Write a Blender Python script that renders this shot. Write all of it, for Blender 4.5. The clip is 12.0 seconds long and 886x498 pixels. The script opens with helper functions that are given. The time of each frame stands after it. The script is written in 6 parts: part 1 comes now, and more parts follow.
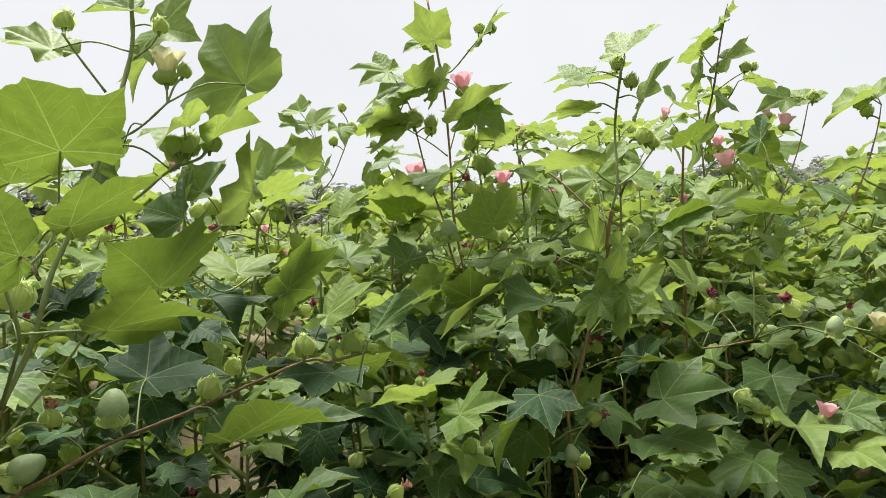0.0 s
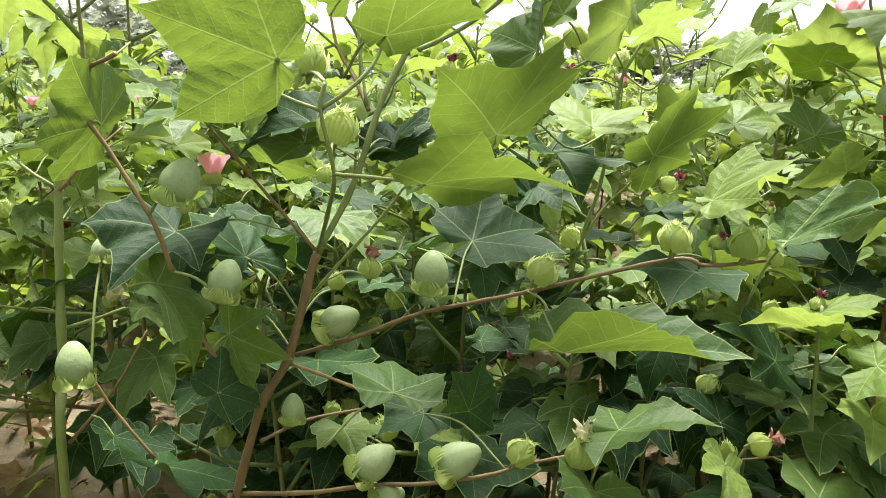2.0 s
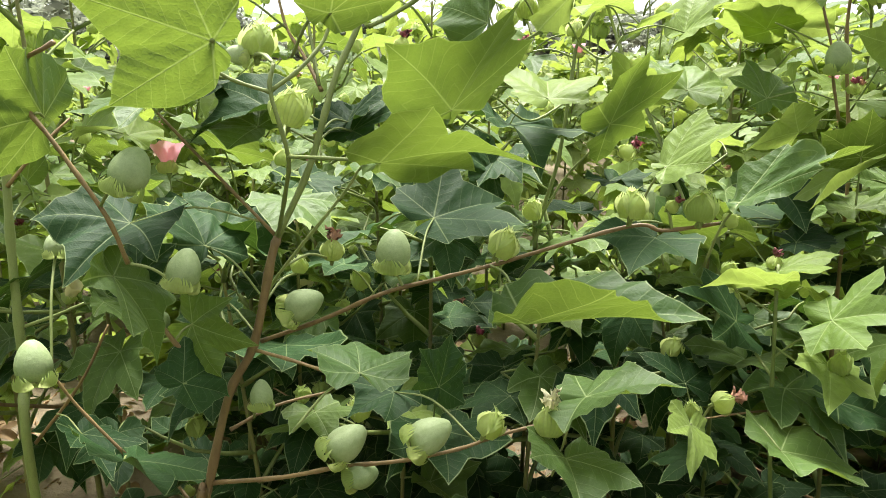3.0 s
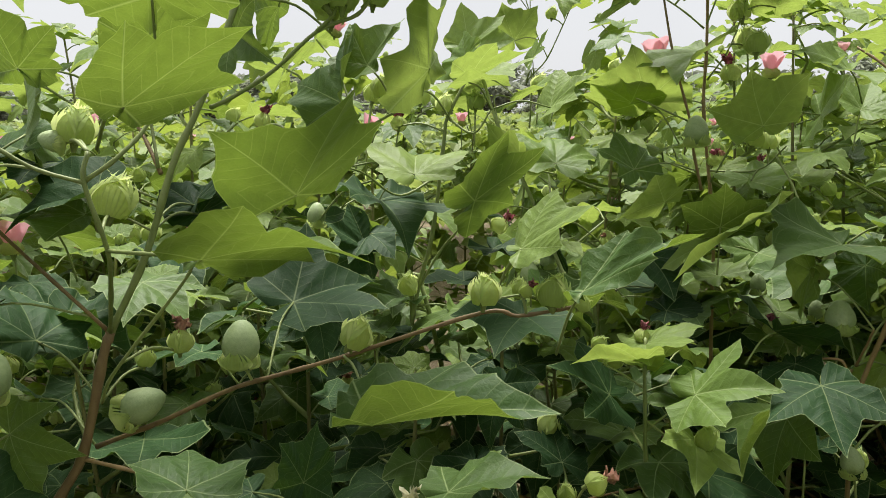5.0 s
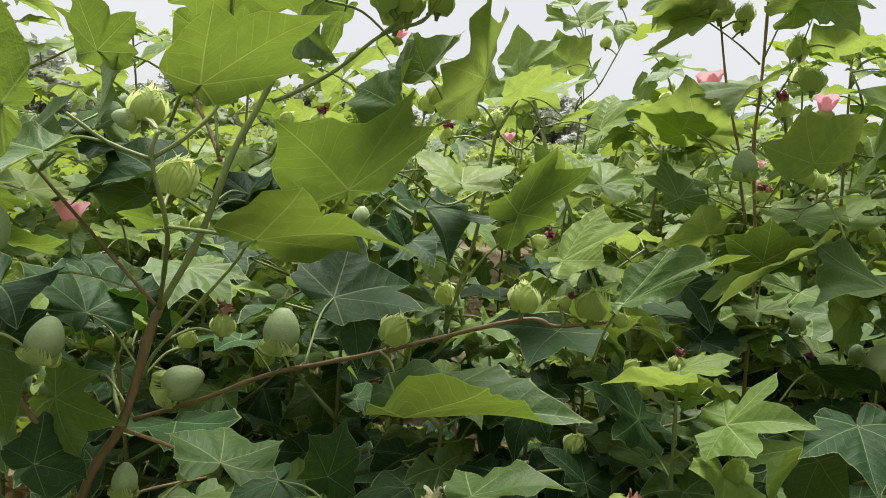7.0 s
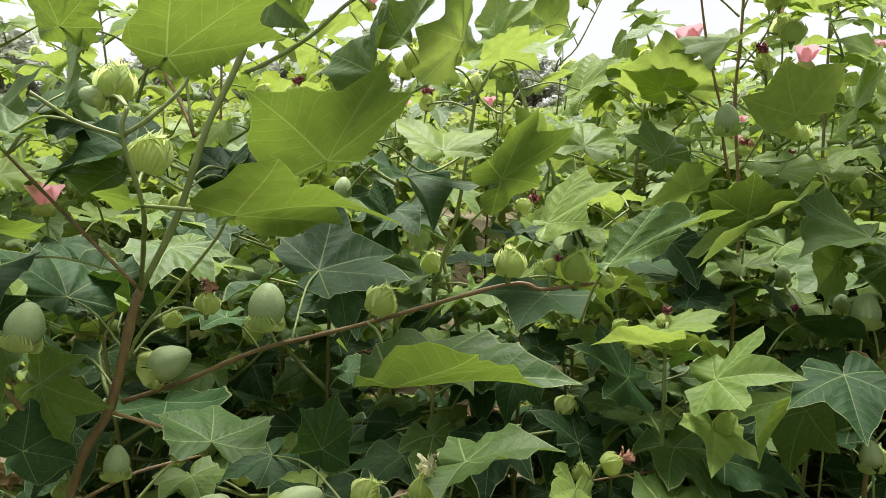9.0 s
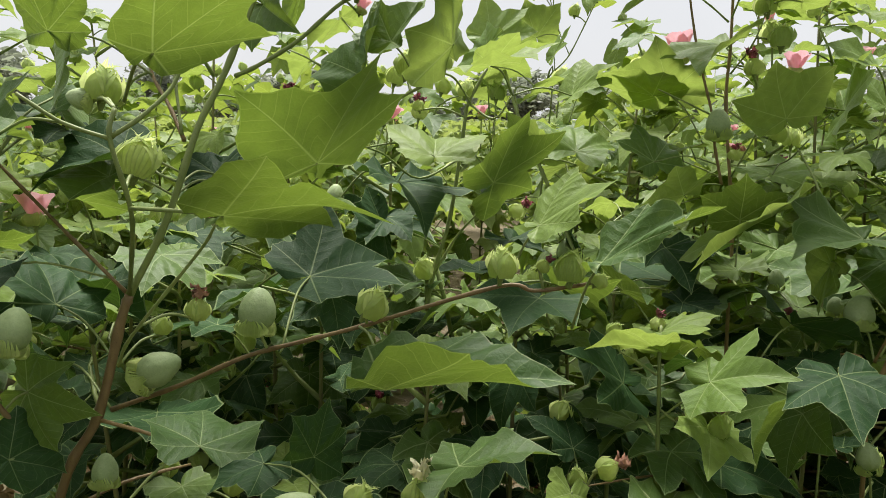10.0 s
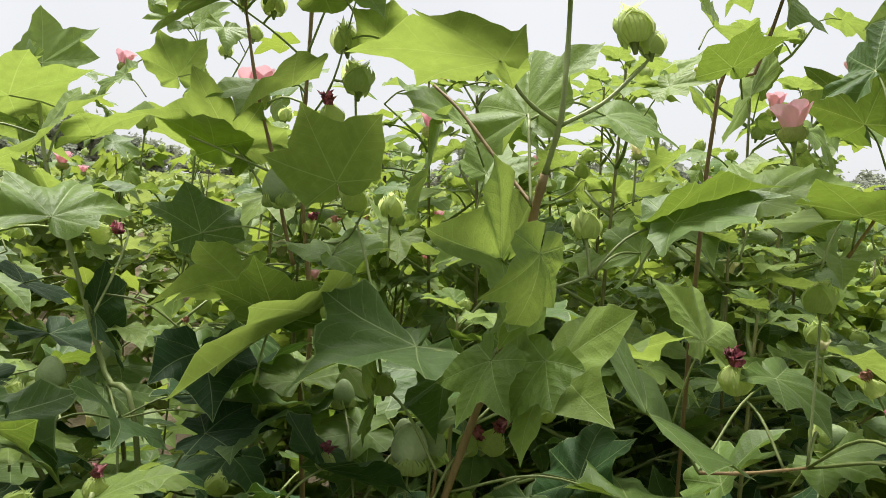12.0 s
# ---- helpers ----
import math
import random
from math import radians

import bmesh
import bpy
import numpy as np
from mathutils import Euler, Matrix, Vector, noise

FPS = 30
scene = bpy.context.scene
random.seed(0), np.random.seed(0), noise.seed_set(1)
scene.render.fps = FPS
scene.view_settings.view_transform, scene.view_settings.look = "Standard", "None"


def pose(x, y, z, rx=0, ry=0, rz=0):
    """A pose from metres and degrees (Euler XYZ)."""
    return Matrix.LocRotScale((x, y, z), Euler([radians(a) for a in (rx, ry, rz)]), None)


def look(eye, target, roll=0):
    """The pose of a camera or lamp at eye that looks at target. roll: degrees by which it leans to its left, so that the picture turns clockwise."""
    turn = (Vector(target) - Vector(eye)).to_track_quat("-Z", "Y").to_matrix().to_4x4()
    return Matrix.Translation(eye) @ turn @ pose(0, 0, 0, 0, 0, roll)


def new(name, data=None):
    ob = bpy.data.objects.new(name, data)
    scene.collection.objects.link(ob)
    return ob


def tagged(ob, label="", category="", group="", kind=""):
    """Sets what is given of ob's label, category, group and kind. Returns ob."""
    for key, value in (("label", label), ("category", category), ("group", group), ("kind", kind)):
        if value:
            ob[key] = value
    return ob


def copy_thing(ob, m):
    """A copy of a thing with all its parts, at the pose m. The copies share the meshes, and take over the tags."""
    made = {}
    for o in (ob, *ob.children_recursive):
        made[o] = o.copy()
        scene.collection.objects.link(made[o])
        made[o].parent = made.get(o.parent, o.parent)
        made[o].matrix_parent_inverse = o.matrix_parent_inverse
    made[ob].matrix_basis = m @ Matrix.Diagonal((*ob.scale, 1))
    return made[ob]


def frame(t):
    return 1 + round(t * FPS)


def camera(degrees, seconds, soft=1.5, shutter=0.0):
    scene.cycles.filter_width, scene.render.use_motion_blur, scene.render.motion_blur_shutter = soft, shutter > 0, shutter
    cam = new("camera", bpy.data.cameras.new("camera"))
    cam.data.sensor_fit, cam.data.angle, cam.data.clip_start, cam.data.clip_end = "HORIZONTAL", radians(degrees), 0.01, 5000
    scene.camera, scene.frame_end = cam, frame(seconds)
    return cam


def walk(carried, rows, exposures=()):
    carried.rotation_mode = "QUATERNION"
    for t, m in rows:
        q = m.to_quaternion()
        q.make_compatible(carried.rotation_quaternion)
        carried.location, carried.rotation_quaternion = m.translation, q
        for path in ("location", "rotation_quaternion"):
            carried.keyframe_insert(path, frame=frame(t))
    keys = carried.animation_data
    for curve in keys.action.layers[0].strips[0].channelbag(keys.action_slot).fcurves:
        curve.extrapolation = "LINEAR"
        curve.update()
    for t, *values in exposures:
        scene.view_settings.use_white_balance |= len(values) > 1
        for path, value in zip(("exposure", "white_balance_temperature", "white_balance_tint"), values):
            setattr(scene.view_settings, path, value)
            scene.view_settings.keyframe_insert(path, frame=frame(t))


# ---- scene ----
cam = camera(63.7, 12.0, soft=0.3)
PATH = [
    (0, (-0.052, -0.278, 1.187), (0.48, 1.648, 1.099), -3.3),
    (0.5, (0.003, -0.062, 1.194), (0.422, 1.887, 1.035), 1.7),
    (1, (-0.044, -0.008, 1.173), (-0.107, 1.953, 0.786), 2.4),
    (1.5, (-0.058, -0.014, 1.179), (-0.4, 1.917, 0.786), 1.4),
    (2, (-0.071, -0.049, 1.172), (-0.447, 1.861, 0.713), 1.2),
    (2.5, (-0.069, -0.048, 1.167), (-0.337, 1.869, 0.664), 0.9),
    (2.7, (-0.066, -0.049, 1.168), (-0.35, 1.861, 0.648), -0.4),
    (4.3, (-0.062, -0.031, 1.182), (-0.352, 1.904, 0.767), -1.5),
    (4.5, (-0.053, -0.033, 1.182), (-0.273, 1.923, 0.83), 1.3),
    (5, (-0.013, -0.008, 1.191), (-0.063, 1.957, 0.819), -0.9),
    (5.5, (0.0, 0.0, 1.2), (-0.002, 1.982, 0.931), -0.3),
    (6, (-0.01, -0.011, 1.182), (-0.158, 1.955, 0.845), 1.1),
    (6.5, (-0.033, -0.02, 1.179), (-0.199, 1.949, 0.87), 2.9),
    (6.7, (-0.023, -0.024, 1.177), (-0.175, 1.947, 0.871), 3.5),
    (8.3, (-0.017, -0.01, 1.174), (-0.114, 1.953, 0.804), 1.7),
    (8.5, (-0.02, -0.011, 1.168), (-0.125, 1.949, 0.784), 1.5),
    (9, (-0.019, -0.016, 1.174), (-0.122, 1.942, 0.78), 1.1),
    (9.5, (-0.006, -0.02, 1.165), (-0.041, 1.949, 0.816), 2.4),
    (10, (-0.016, -0.014, 1.164), (-0.106, 1.952, 0.807), 0.7),
    (10.5, (0.016, 0.015, 1.181), (0.052, 2.006, 0.986), 2.3),
    (11, (0.04, 0.048, 1.179), (0.219, 2.028, 0.958), 0.8),
    (11.5, (0.132, 0.099, 1.169), (0.483, 2.053, 0.925), 2.4),
    (12, (0.315, 0.233, 1.171), (0.773, 2.172, 0.999), 3.2),
]
EXPOSURES = [(0, 0.60), (0.6, 0.64), (1.3, 1.16), (2.0, 1.22), (2.7, 1.32), (4.3, 0.92), (5.0, 0.5), (5.5, 0.1), (6.0, 0.36), (6.5, 0.5), (8.5, 0.5), (9.0, 0.76), (9.5, 0.32), (10.0, 0.5), (10.5, 0.14), (11.0, 0.12), (11.5, 0.36), (12, 0.58)]
walk(cam, [(t, look(eye, target, roll)) for t, eye, target, roll in PATH], EXPOSURES)

# ---- light ----
world = bpy.data.worlds.new("overcast_sky")
scene.world = world
world.use_nodes = True
SUN_UP, SUN_TURN = 68.0, 352.0


def build_sky():
    nt = world.node_tree
    nt.nodes.clear()
    out = nt.nodes.new("ShaderNodeOutputWorld")
    bg = nt.nodes.new("ShaderNodeBackground")
    sky = nt.nodes.new("ShaderNodeTexSky")
    sky.sky_type, sky.sun_disc = "NISHITA", False
    sky.sun_elevation, sky.sun_rotation = radians(SUN_UP), radians(SUN_TURN)
    sky.air_density, sky.dust_density = 1.0, 4.0
    dim = nt.nodes.new("ShaderNodeVectorMath")
    dim.operation = "SCALE"
    dim.inputs["Scale"].default_value = 0.1
    # a closed layer of cloud, brighter overhead, faintly mottled
    geo = nt.nodes.new("ShaderNodeTexCoord")
    sep = nt.nodes.new("ShaderNodeSeparateXYZ")
    ramp = nt.nodes.new("ShaderNodeValToRGB")
    ramp.color_ramp.elements[0].position, ramp.color_ramp.elements[0].color = 0.0, (0.63, 0.64, 0.665, 1)
    ramp.color_ramp.elements[1].position, ramp.color_ramp.elements[1].color = 1.0, (0.52, 0.52, 0.52, 1)
    for z, v in ((0.3, 0.62), (0.6, 0.55)):
        ramp.color_ramp.elements.new(z).color = (v, v, v * 1.015, 1)
    cloud = nt.nodes.new("ShaderNodeTexNoise")
    cloud.inputs["Scale"].default_value, cloud.inputs["Detail"].default_value = 2.2, 5.0
    mottle = nt.nodes.new("ShaderNodeMapRange")
    mottle.inputs["To Min"].default_value, mottle.inputs["To Max"].default_value = 0.86, 1.10
    mul = nt.nodes.new("ShaderNodeVectorMath")
    mul.operation = "SCALE"
    mix = nt.nodes.new("ShaderNodeMix")
    mix.data_type = "RGBA"
    mix.inputs["Factor"].default_value = 0.88
    ln = nt.links.new
    ln(geo.outputs["Generated"], sep.inputs[0])
    ln(geo.outputs["Generated"], cloud.inputs["Vector"])
    ln(sep.outputs["Z"], ramp.inputs["Fac"])
    ln(cloud.outputs["Fac"], mottle.inputs["Value"])
    ln(ramp.outputs["Color"], mul.inputs[0])
    ln(mottle.outputs["Result"], mul.inputs["Scale"])
    ln(sky.outputs["Color"], dim.inputs[0])
    ln(dim.outputs["Vector"], mix.inputs["A"])
    ln(mul.outputs["Vector"], mix.inputs["B"])
    ln(mix.outputs["Result"], bg.inputs["Color"])
    bg.inputs["Strength"].default_value = SKY
    ln(bg.outputs[0], out.inputs[0])


SKY = 1.0
build_sky()
sun = new("sun", bpy.data.lights.new("sun", "SUN"))
sun.data.energy, sun.data.angle, sun.data.color = 6.2, radians(26), (1.0, 0.97, 0.92)
reach = math.cos(radians(SUN_UP))
sun.matrix_world = look((30 * reach * math.sin(radians(SUN_TURN)), 30 * reach * math.cos(radians(SUN_TURN)), 30 * math.sin(radians(SUN_UP))), (0, 0, 0))

# ---- materials ----


def material(name):
    m = bpy.data.materials.new(name)
    m.use_nodes = True
    nt = m.node_tree
    return m, nt, nt.nodes["Principled BSDF"], nt.nodes["Material Output"]


def node(nt, kind, **values):
    n = nt.nodes.new(kind)
    for key, value in values.items():
        n.inputs[key.replace("_", " ")].default_value = value
    return n


def math_node(nt, op, a, b=None, c=None):
    n = nt.nodes.new("ShaderNodeMath")
    n.operation = op
    for i, v in enumerate((a, b, c)):
        if v is None:
            continue
        if isinstance(v, (int, float)):
            n.inputs[i].default_value = v
        else:
            nt.links.new(v, n.inputs[i])
    return n.outputs[0]


def mix_color(nt, fac, a, b, blend="MIX"):
    n = nt.nodes.new("ShaderNodeMix")
    n.data_type, n.blend_type = "RGBA", blend
    for key, v in (("Factor", fac), ("A", a), ("B", b)):
        if isinstance(v, (int, float)):
            n.inputs[key].default_value = v
        elif isinstance(v, tuple):
            n.inputs[key].default_value = (*v, 1)
        else:
            nt.links.new(v, n.inputs[key])
    return n.outputs["Result"]


def leaf_material(name, dark, light, glow, through_share, rough=0.52, island=False, gloss=0.26, down=0.05, veined=0.72):
    """A thin blade: green face, pale veins that fan from the stalk, side veins, blotches, light through it."""
    m, nt, bsdf, out = material(name)
    ln = nt.links.new
    uv = nt.nodes.new("ShaderNodeUVMap")
    uv.uv_map = "veins"
    sep = nt.nodes.new("ShaderNodeSeparateXYZ")
    ln(uv.outputs[0], sep.inputs[0])
    along, across = sep.outputs[0], sep.outputs[1]
    # main veins taper towards the tip; side veins leave them aslant; a fine net lies between
    width = math_node(nt, "MULTIPLY_ADD", along, -0.008, 0.0125)
    main = math_node(nt, "SUBTRACT", 1.0, math_node(nt, "DIVIDE", across, width))
    main = math_node(nt, "MAXIMUM", main, 0.0)
    tex = nt.nodes.new("ShaderNodeTexCoord")
    blotch = node(nt, "ShaderNodeTexNoise", Scale=7.0, Detail=4.0, Roughness=0.6)
    fine = node(nt, "ShaderNodeTexNoise", Scale=110.0, Detail=2.0)
    net = nt.nodes.new("ShaderNodeTexVoronoi")
    net.feature = "DISTANCE_TO_EDGE"
    net.inputs["Scale"].default_value = 26.0
    for tn in (blotch, fine, net):
        ln(tex.outputs["Object"], tn.inputs["Vector"])
    wobble = math_node(nt, "MULTIPLY_ADD", blotch.outputs["Fac"], 0.05, along)
    wave = math_node(nt, "FRACT", math_node(nt, "MULTIPLY", math_node(nt, "MULTIPLY_ADD", across, -0.8, wobble), 8.0))
    off = math_node(nt, "ABSOLUTE", math_node(nt, "SUBTRACT", wave, 0.5))
    side = math_node(nt, "SUBTRACT", 1.0, math_node(nt, "DIVIDE", off, 0.055))
    side = math_node(nt, "MULTIPLY", math_node(nt, "MAXIMUM", side, 0.0), 0.32)
    mesh = math_node(nt, "MULTIPLY", math_node(nt, "MAXIMUM", math_node(nt, "SUBTRACT", 1.0, math_node(nt, "DIVIDE", net.outputs["Distance"], 0.06)), 0.0), 0.08)
    vein = math_node(nt, "MINIMUM", math_node(nt, "MAXIMUM", math_node(nt, "MAXIMUM", main, side), mesh), 1.0)
    if island:
        rnd = nt.nodes.new("ShaderNodeNewGeometry").outputs["Random Per Island"]
    else:
        rnd = nt.nodes.new("ShaderNodeObjectInfo").outputs["Random"]
    col = mix_color(nt, rnd, dark, light)
    shade = math_node(nt, "MULTIPLY_ADD", blotch.outputs["Fac"], 0.55, 0.72)
    col = mix_color(nt, 1.0, col, nt_gray(nt, shade), "MULTIPLY")
    pale = mix_color(nt, 0.75, light, (0.44, 0.52, 0.24))
    col = mix_color(nt, math_node(nt, "MULTIPLY", vein, veined), col, pale)
    # a pale line painted along the rim for light the thin edge catches
    rim_uv = nt.nodes.new("ShaderNodeUVMap")
    rim_uv.uv_map = "edge"
    rim_sep = nt.nodes.new("ShaderNodeSeparateXYZ")
    ln(rim_uv.outputs[0], rim_sep.inputs[0])
    inset = math_node(nt, "SUBTRACT", rim_sep.outputs[1], rim_sep.outputs[0])
    rim_glint = math_node(nt, "MULTIPLY", math_node(nt, "LESS_THAN", inset, 0.09), math_node(nt, "GREATER_THAN", rim_sep.outputs[1], 0.5))
    col = mix_color(nt, math_node(nt, "MULTIPLY", rim_glint, 0.45), col, pale)
    # yellowing and small brown specks
    speck = math_node(nt, "GREATER_THAN", fine.outputs["Fac"], 0.705)
    col = mix_color(nt, math_node(nt, "MULTIPLY", speck, 0.35), col, (0.16, 0.15, 0.05))
    ln(col, bsdf.inputs["Base Color"])
    bsdf.inputs["Roughness"].default_value = rough
    bsdf.inputs["Specular IOR Level"].default_value = gloss
    # a fine down of hairs greys the lit face
    bsdf.inputs["Sheen Weight"].default_value, bsdf.inputs["Sheen Roughness"].default_value = down, 0.5
    bsdf.inputs["Sheen Tint"].default_value = (0.86, 0.95, 0.90, 1)
    bump = node(nt, "ShaderNodeBump", Strength=0.6, Distance=0.0011)
    # the tissue swells between the veins
    swell = math_node(nt, "SUBTRACT", math_node(nt, "MINIMUM", math_node(nt, "MULTIPLY", off, 2.6), 1.0), math_node(nt, "MULTIPLY", main, 0.8))
    height = math_node(nt, "ADD", math_node(nt, "MULTIPLY", swell, 0.42), math_node(nt, "MULTIPLY", blotch.outputs["Fac"], 0.9))
    height = math_node(nt, "ADD", height, math_node(nt, "MULTIPLY", math_node(nt, "MINIMUM", net.outputs["Distance"], 0.25), 0.6))
    ln(math_node(nt, "ADD", height, math_node(nt, "MULTIPLY", fine.outputs["Fac"], 0.08)), bump.inputs["Height"])
    ln(bump.outputs[0], bsdf.inputs["Normal"])
    thin = nt.nodes.new("ShaderNodeBsdfTranslucent")
    lit = mix_color(nt, 1.0, glow, nt_gray(nt, shade), "MULTIPLY")
    ln(mix_color(nt, math_node(nt, "MULTIPLY", vein, 0.4), lit, (0.42, 0.52, 0.16)), thin.inputs["Color"])
    ln(bump.outputs[0], thin.inputs["Normal"])
    both = nt.nodes.new("ShaderNodeMixShader")
    both.inputs[0].default_value = through_share
    ln(bsdf.outputs[0], both.inputs[1])
    ln(thin.outputs[0], both.inputs[2])
    ln(both.outputs[0], out.inputs[0])
    return m


def nt_gray(nt, value):
    n = nt.nodes.new("ShaderNodeCombineColor")
    for key in ("Red", "Green", "Blue"):
        nt.links.new(value, n.inputs[key])
    return n.outputs[0]


def plain_material(name, dark, light, rough=0.5, scale=60.0, bump_by=0.0008, through_share=0.0, glow=(0.3, 0.4, 0.1), spread=0.5, stretch=(1, 1, 1), speck=None):
    """Two-tone grain, relief and a share of light through thin tissue."""
    m, nt, bsdf, out = material(name)
    ln = nt.links.new
    tex = nt.nodes.new("ShaderNodeTexCoord")
    mp = node(nt, "ShaderNodeMapping", Scale=stretch)
    ln(tex.outputs["Object"], mp.inputs["Vector"])
    grain = node(nt, "ShaderNodeTexNoise", Scale=scale, Detail=5.0, Roughness=0.62)
    broad = node(nt, "ShaderNodeTexNoise", Scale=scale * 0.13, Detail=2.0)
    ln(mp.outputs[0], grain.inputs["Vector"])
    ln(mp.outputs[0], broad.inputs["Vector"])
    rnd = nt.nodes.new("ShaderNodeObjectInfo").outputs["Random"]
    fac = math_node(nt, "ADD", math_node(nt, "MULTIPLY", rnd, spread), math_node(nt, "MULTIPLY", math_node(nt, "SUBTRACT", math_node(nt, "ADD", grain.outputs["Fac"], broad.outputs["Fac"]), 0.75), 1.1))
    fac = math_node(nt, "MINIMUM", math_node(nt, "MAXIMUM", fac, 0.0), 1.0)
    col = mix_color(nt, fac, dark, light)
    if speck:
        dots = node(nt, "ShaderNodeTexVoronoi", Scale=scale * 6)
        ln(tex.outputs["Object"], dots.inputs["Vector"])
        near = math_node(nt, "LESS_THAN", dots.outputs["Distance"], 0.2)
        col = mix_color(nt, math_node(nt, "MULTIPLY", near, 0.5), col, speck)
    ln(col, bsdf.inputs["Base Color"])
    bsdf.inputs["Roughness"].default_value = rough
    bump = node(nt, "ShaderNodeBump", Strength=0.5, Distance=bump_by)
    ln(grain.outputs["Fac"], bump.inputs["Height"])
    ln(bump.outputs[0], bsdf.inputs["Normal"])
    if through_share:
        thin = nt.nodes.new("ShaderNodeBsdfTranslucent")
        thin.inputs["Color"].default_value = (*glow, 1)
        both = nt.nodes.new("ShaderNodeMixShader")
        both.inputs[0].default_value = through_share
        ln(bsdf.outputs[0], both.inputs[1])
        ln(thin.outputs[0], both.inputs[2])
        ln(both.outputs[0], out.inputs[0])
    return m


def bract_material():
    """Thin papery green with pale ribs that run up into the teeth."""
    m, nt, bsdf, out = material("bract")
    ln = nt.links.new
    uv = nt.nodes.new("ShaderNodeUVMap")
    uv.uv_map = "veins"
    sep = nt.nodes.new("ShaderNodeSeparateXYZ")
    ln(uv.outputs[0], sep.inputs[0])
    tex = nt.nodes.new("ShaderNodeTexCoord")
    mottle = node(nt, "ShaderNodeTexNoise", Scale=9.0, Detail=4.0)
    ln(tex.outputs["Object"], mottle.inputs["Vector"])
    off = math_node(nt, "ABSOLUTE", math_node(nt, "SUBTRACT", math_node(nt, "FRACT", math_node(nt, "ADD", sep.outputs[0], 0.5)), 0.5))
    rib = math_node(nt, "MAXIMUM", math_node(nt, "SUBTRACT", 1.0, math_node(nt, "MULTIPLY", off, 5.0)), 0.0)
    rnd = nt.nodes.new("ShaderNodeObjectInfo").outputs["Random"]
    col = mix_color(nt, rnd, (0.27, 0.37, 0.10), (0.44, 0.52, 0.18))
    col = mix_color(nt, 1.0, col, nt_gray(nt, math_node(nt, "MULTIPLY_ADD", mottle.outputs["Fac"], 0.8, 0.6)), "MULTIPLY")
    col = mix_color(nt, math_node(nt, "MULTIPLY", rib, 0.7), col, (0.48, 0.55, 0.27))
    ln(col, bsdf.inputs["Base Color"])
    bsdf.inputs["Roughness"].default_value, bsdf.inputs["Specular IOR Level"].default_value = 0.6, 0.25
    bump = node(nt, "ShaderNodeBump", Strength=0.8, Distance=0.0012)
    ln(math_node(nt, "ADD", rib, mottle.outputs["Fac"]), bump.inputs["Height"])
    ln(bump.outputs[0], bsdf.inputs["Normal"])
    thin = nt.nodes.new("ShaderNodeBsdfTranslucent")
    ln(mix_color(nt, math_node(nt, "MULTIPLY", rib, 0.5), (0.68, 0.76, 0.30), (0.48, 0.58, 0.20)), thin.inputs["Color"])
    both = nt.nodes.new("ShaderNodeMixShader")
    both.inputs[0].default_value = 0.5
    ln(bsdf.outputs[0], both.inputs[1])
    ln(thin.outputs[0], both.inputs[2])
    ln(both.outputs[0], out.inputs[0])
    return m


LEAF_YOUNG = leaf_material("young_leaf", (0.112, 0.185, 0.036), (0.190, 0.265, 0.056), (0.35, 0.455, 0.085), 0.38)
LEAF_RIPE = leaf_material("ripe_leaf", (0.038, 0.088, 0.018), (0.104, 0.170, 0.034), (0.205, 0.295, 0.036), 0.32)
# old-leaf green darkened further, putting canopy shade into the colour
LEAF_OLD_SHADED = leaf_material("shaded_old_leaf", (0.010, 0.032, 0.010), (0.027, 0.066, 0.019), (0.09, 0.18, 0.018), 0.14, 0.6, gloss=0.13, down=0.015, veined=0.38)
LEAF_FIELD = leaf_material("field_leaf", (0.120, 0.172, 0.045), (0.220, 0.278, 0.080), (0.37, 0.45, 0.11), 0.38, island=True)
LEAF_ROW = leaf_material("row_leaf", (0.058, 0.118, 0.024), (0.185, 0.262, 0.048), (0.36, 0.46, 0.065), 0.36, island=True)
STEM_RED = plain_material("reddish_stem", (0.115, 0.070, 0.030), (0.30, 0.205, 0.085), 0.55, 120, 0.0016, stretch=(1, 1, 0.25), speck=(0.08, 0.03, 0.02))
STEM_OLIVE = plain_material("olive_stem", (0.13, 0.12, 0.045), (0.26, 0.25, 0.10), 0.55, 170, 0.0008, stretch=(1, 1, 0.3), speck=(0.08, 0.05, 0.02))
STEM_GREEN = plain_material("green_stem", (0.13, 0.165, 0.045), (0.26, 0.31, 0.105), 0.55, 170, 0.0008, stretch=(1, 1, 0.3), speck=(0.08, 0.06, 0.02))
BOLL = plain_material("boll_skin", (0.235, 0.315, 0.135), (0.40, 0.48, 0.25), 0.6, 11, 0.0012, 0.12, (0.4, 0.5, 0.15), speck=(0.12, 0.16, 0.05))
BRACT = bract_material()
PETAL = plain_material("pink_petal", (0.80, 0.34, 0.43), (0.88, 0.68, 0.72), 0.6, 9, 0.0006, 0.34, (0.9, 0.50, 0.58), stretch=(1, 1, 0.3), spread=0.7)
CREAM = plain_material("cream_petal", (0.62, 0.58, 0.34), (0.75, 0.73, 0.52), 0.6, 8, 0.0006, 0.4, (0.8, 0.76, 0.45))
WILTED = plain_material("wilted_petal", (0.13, 0.035, 0.04), (0.40, 0.13, 0.15), 0.7, 10, 0.0015, 0.2, (0.5, 0.1, 0.15))
WITHERED = plain_material("withered_petal", (0.24, 0.10, 0.06), (0.50, 0.28, 0.19), 0.75, 10, 0.0015, 0.15, (0.5, 0.25, 0.15))
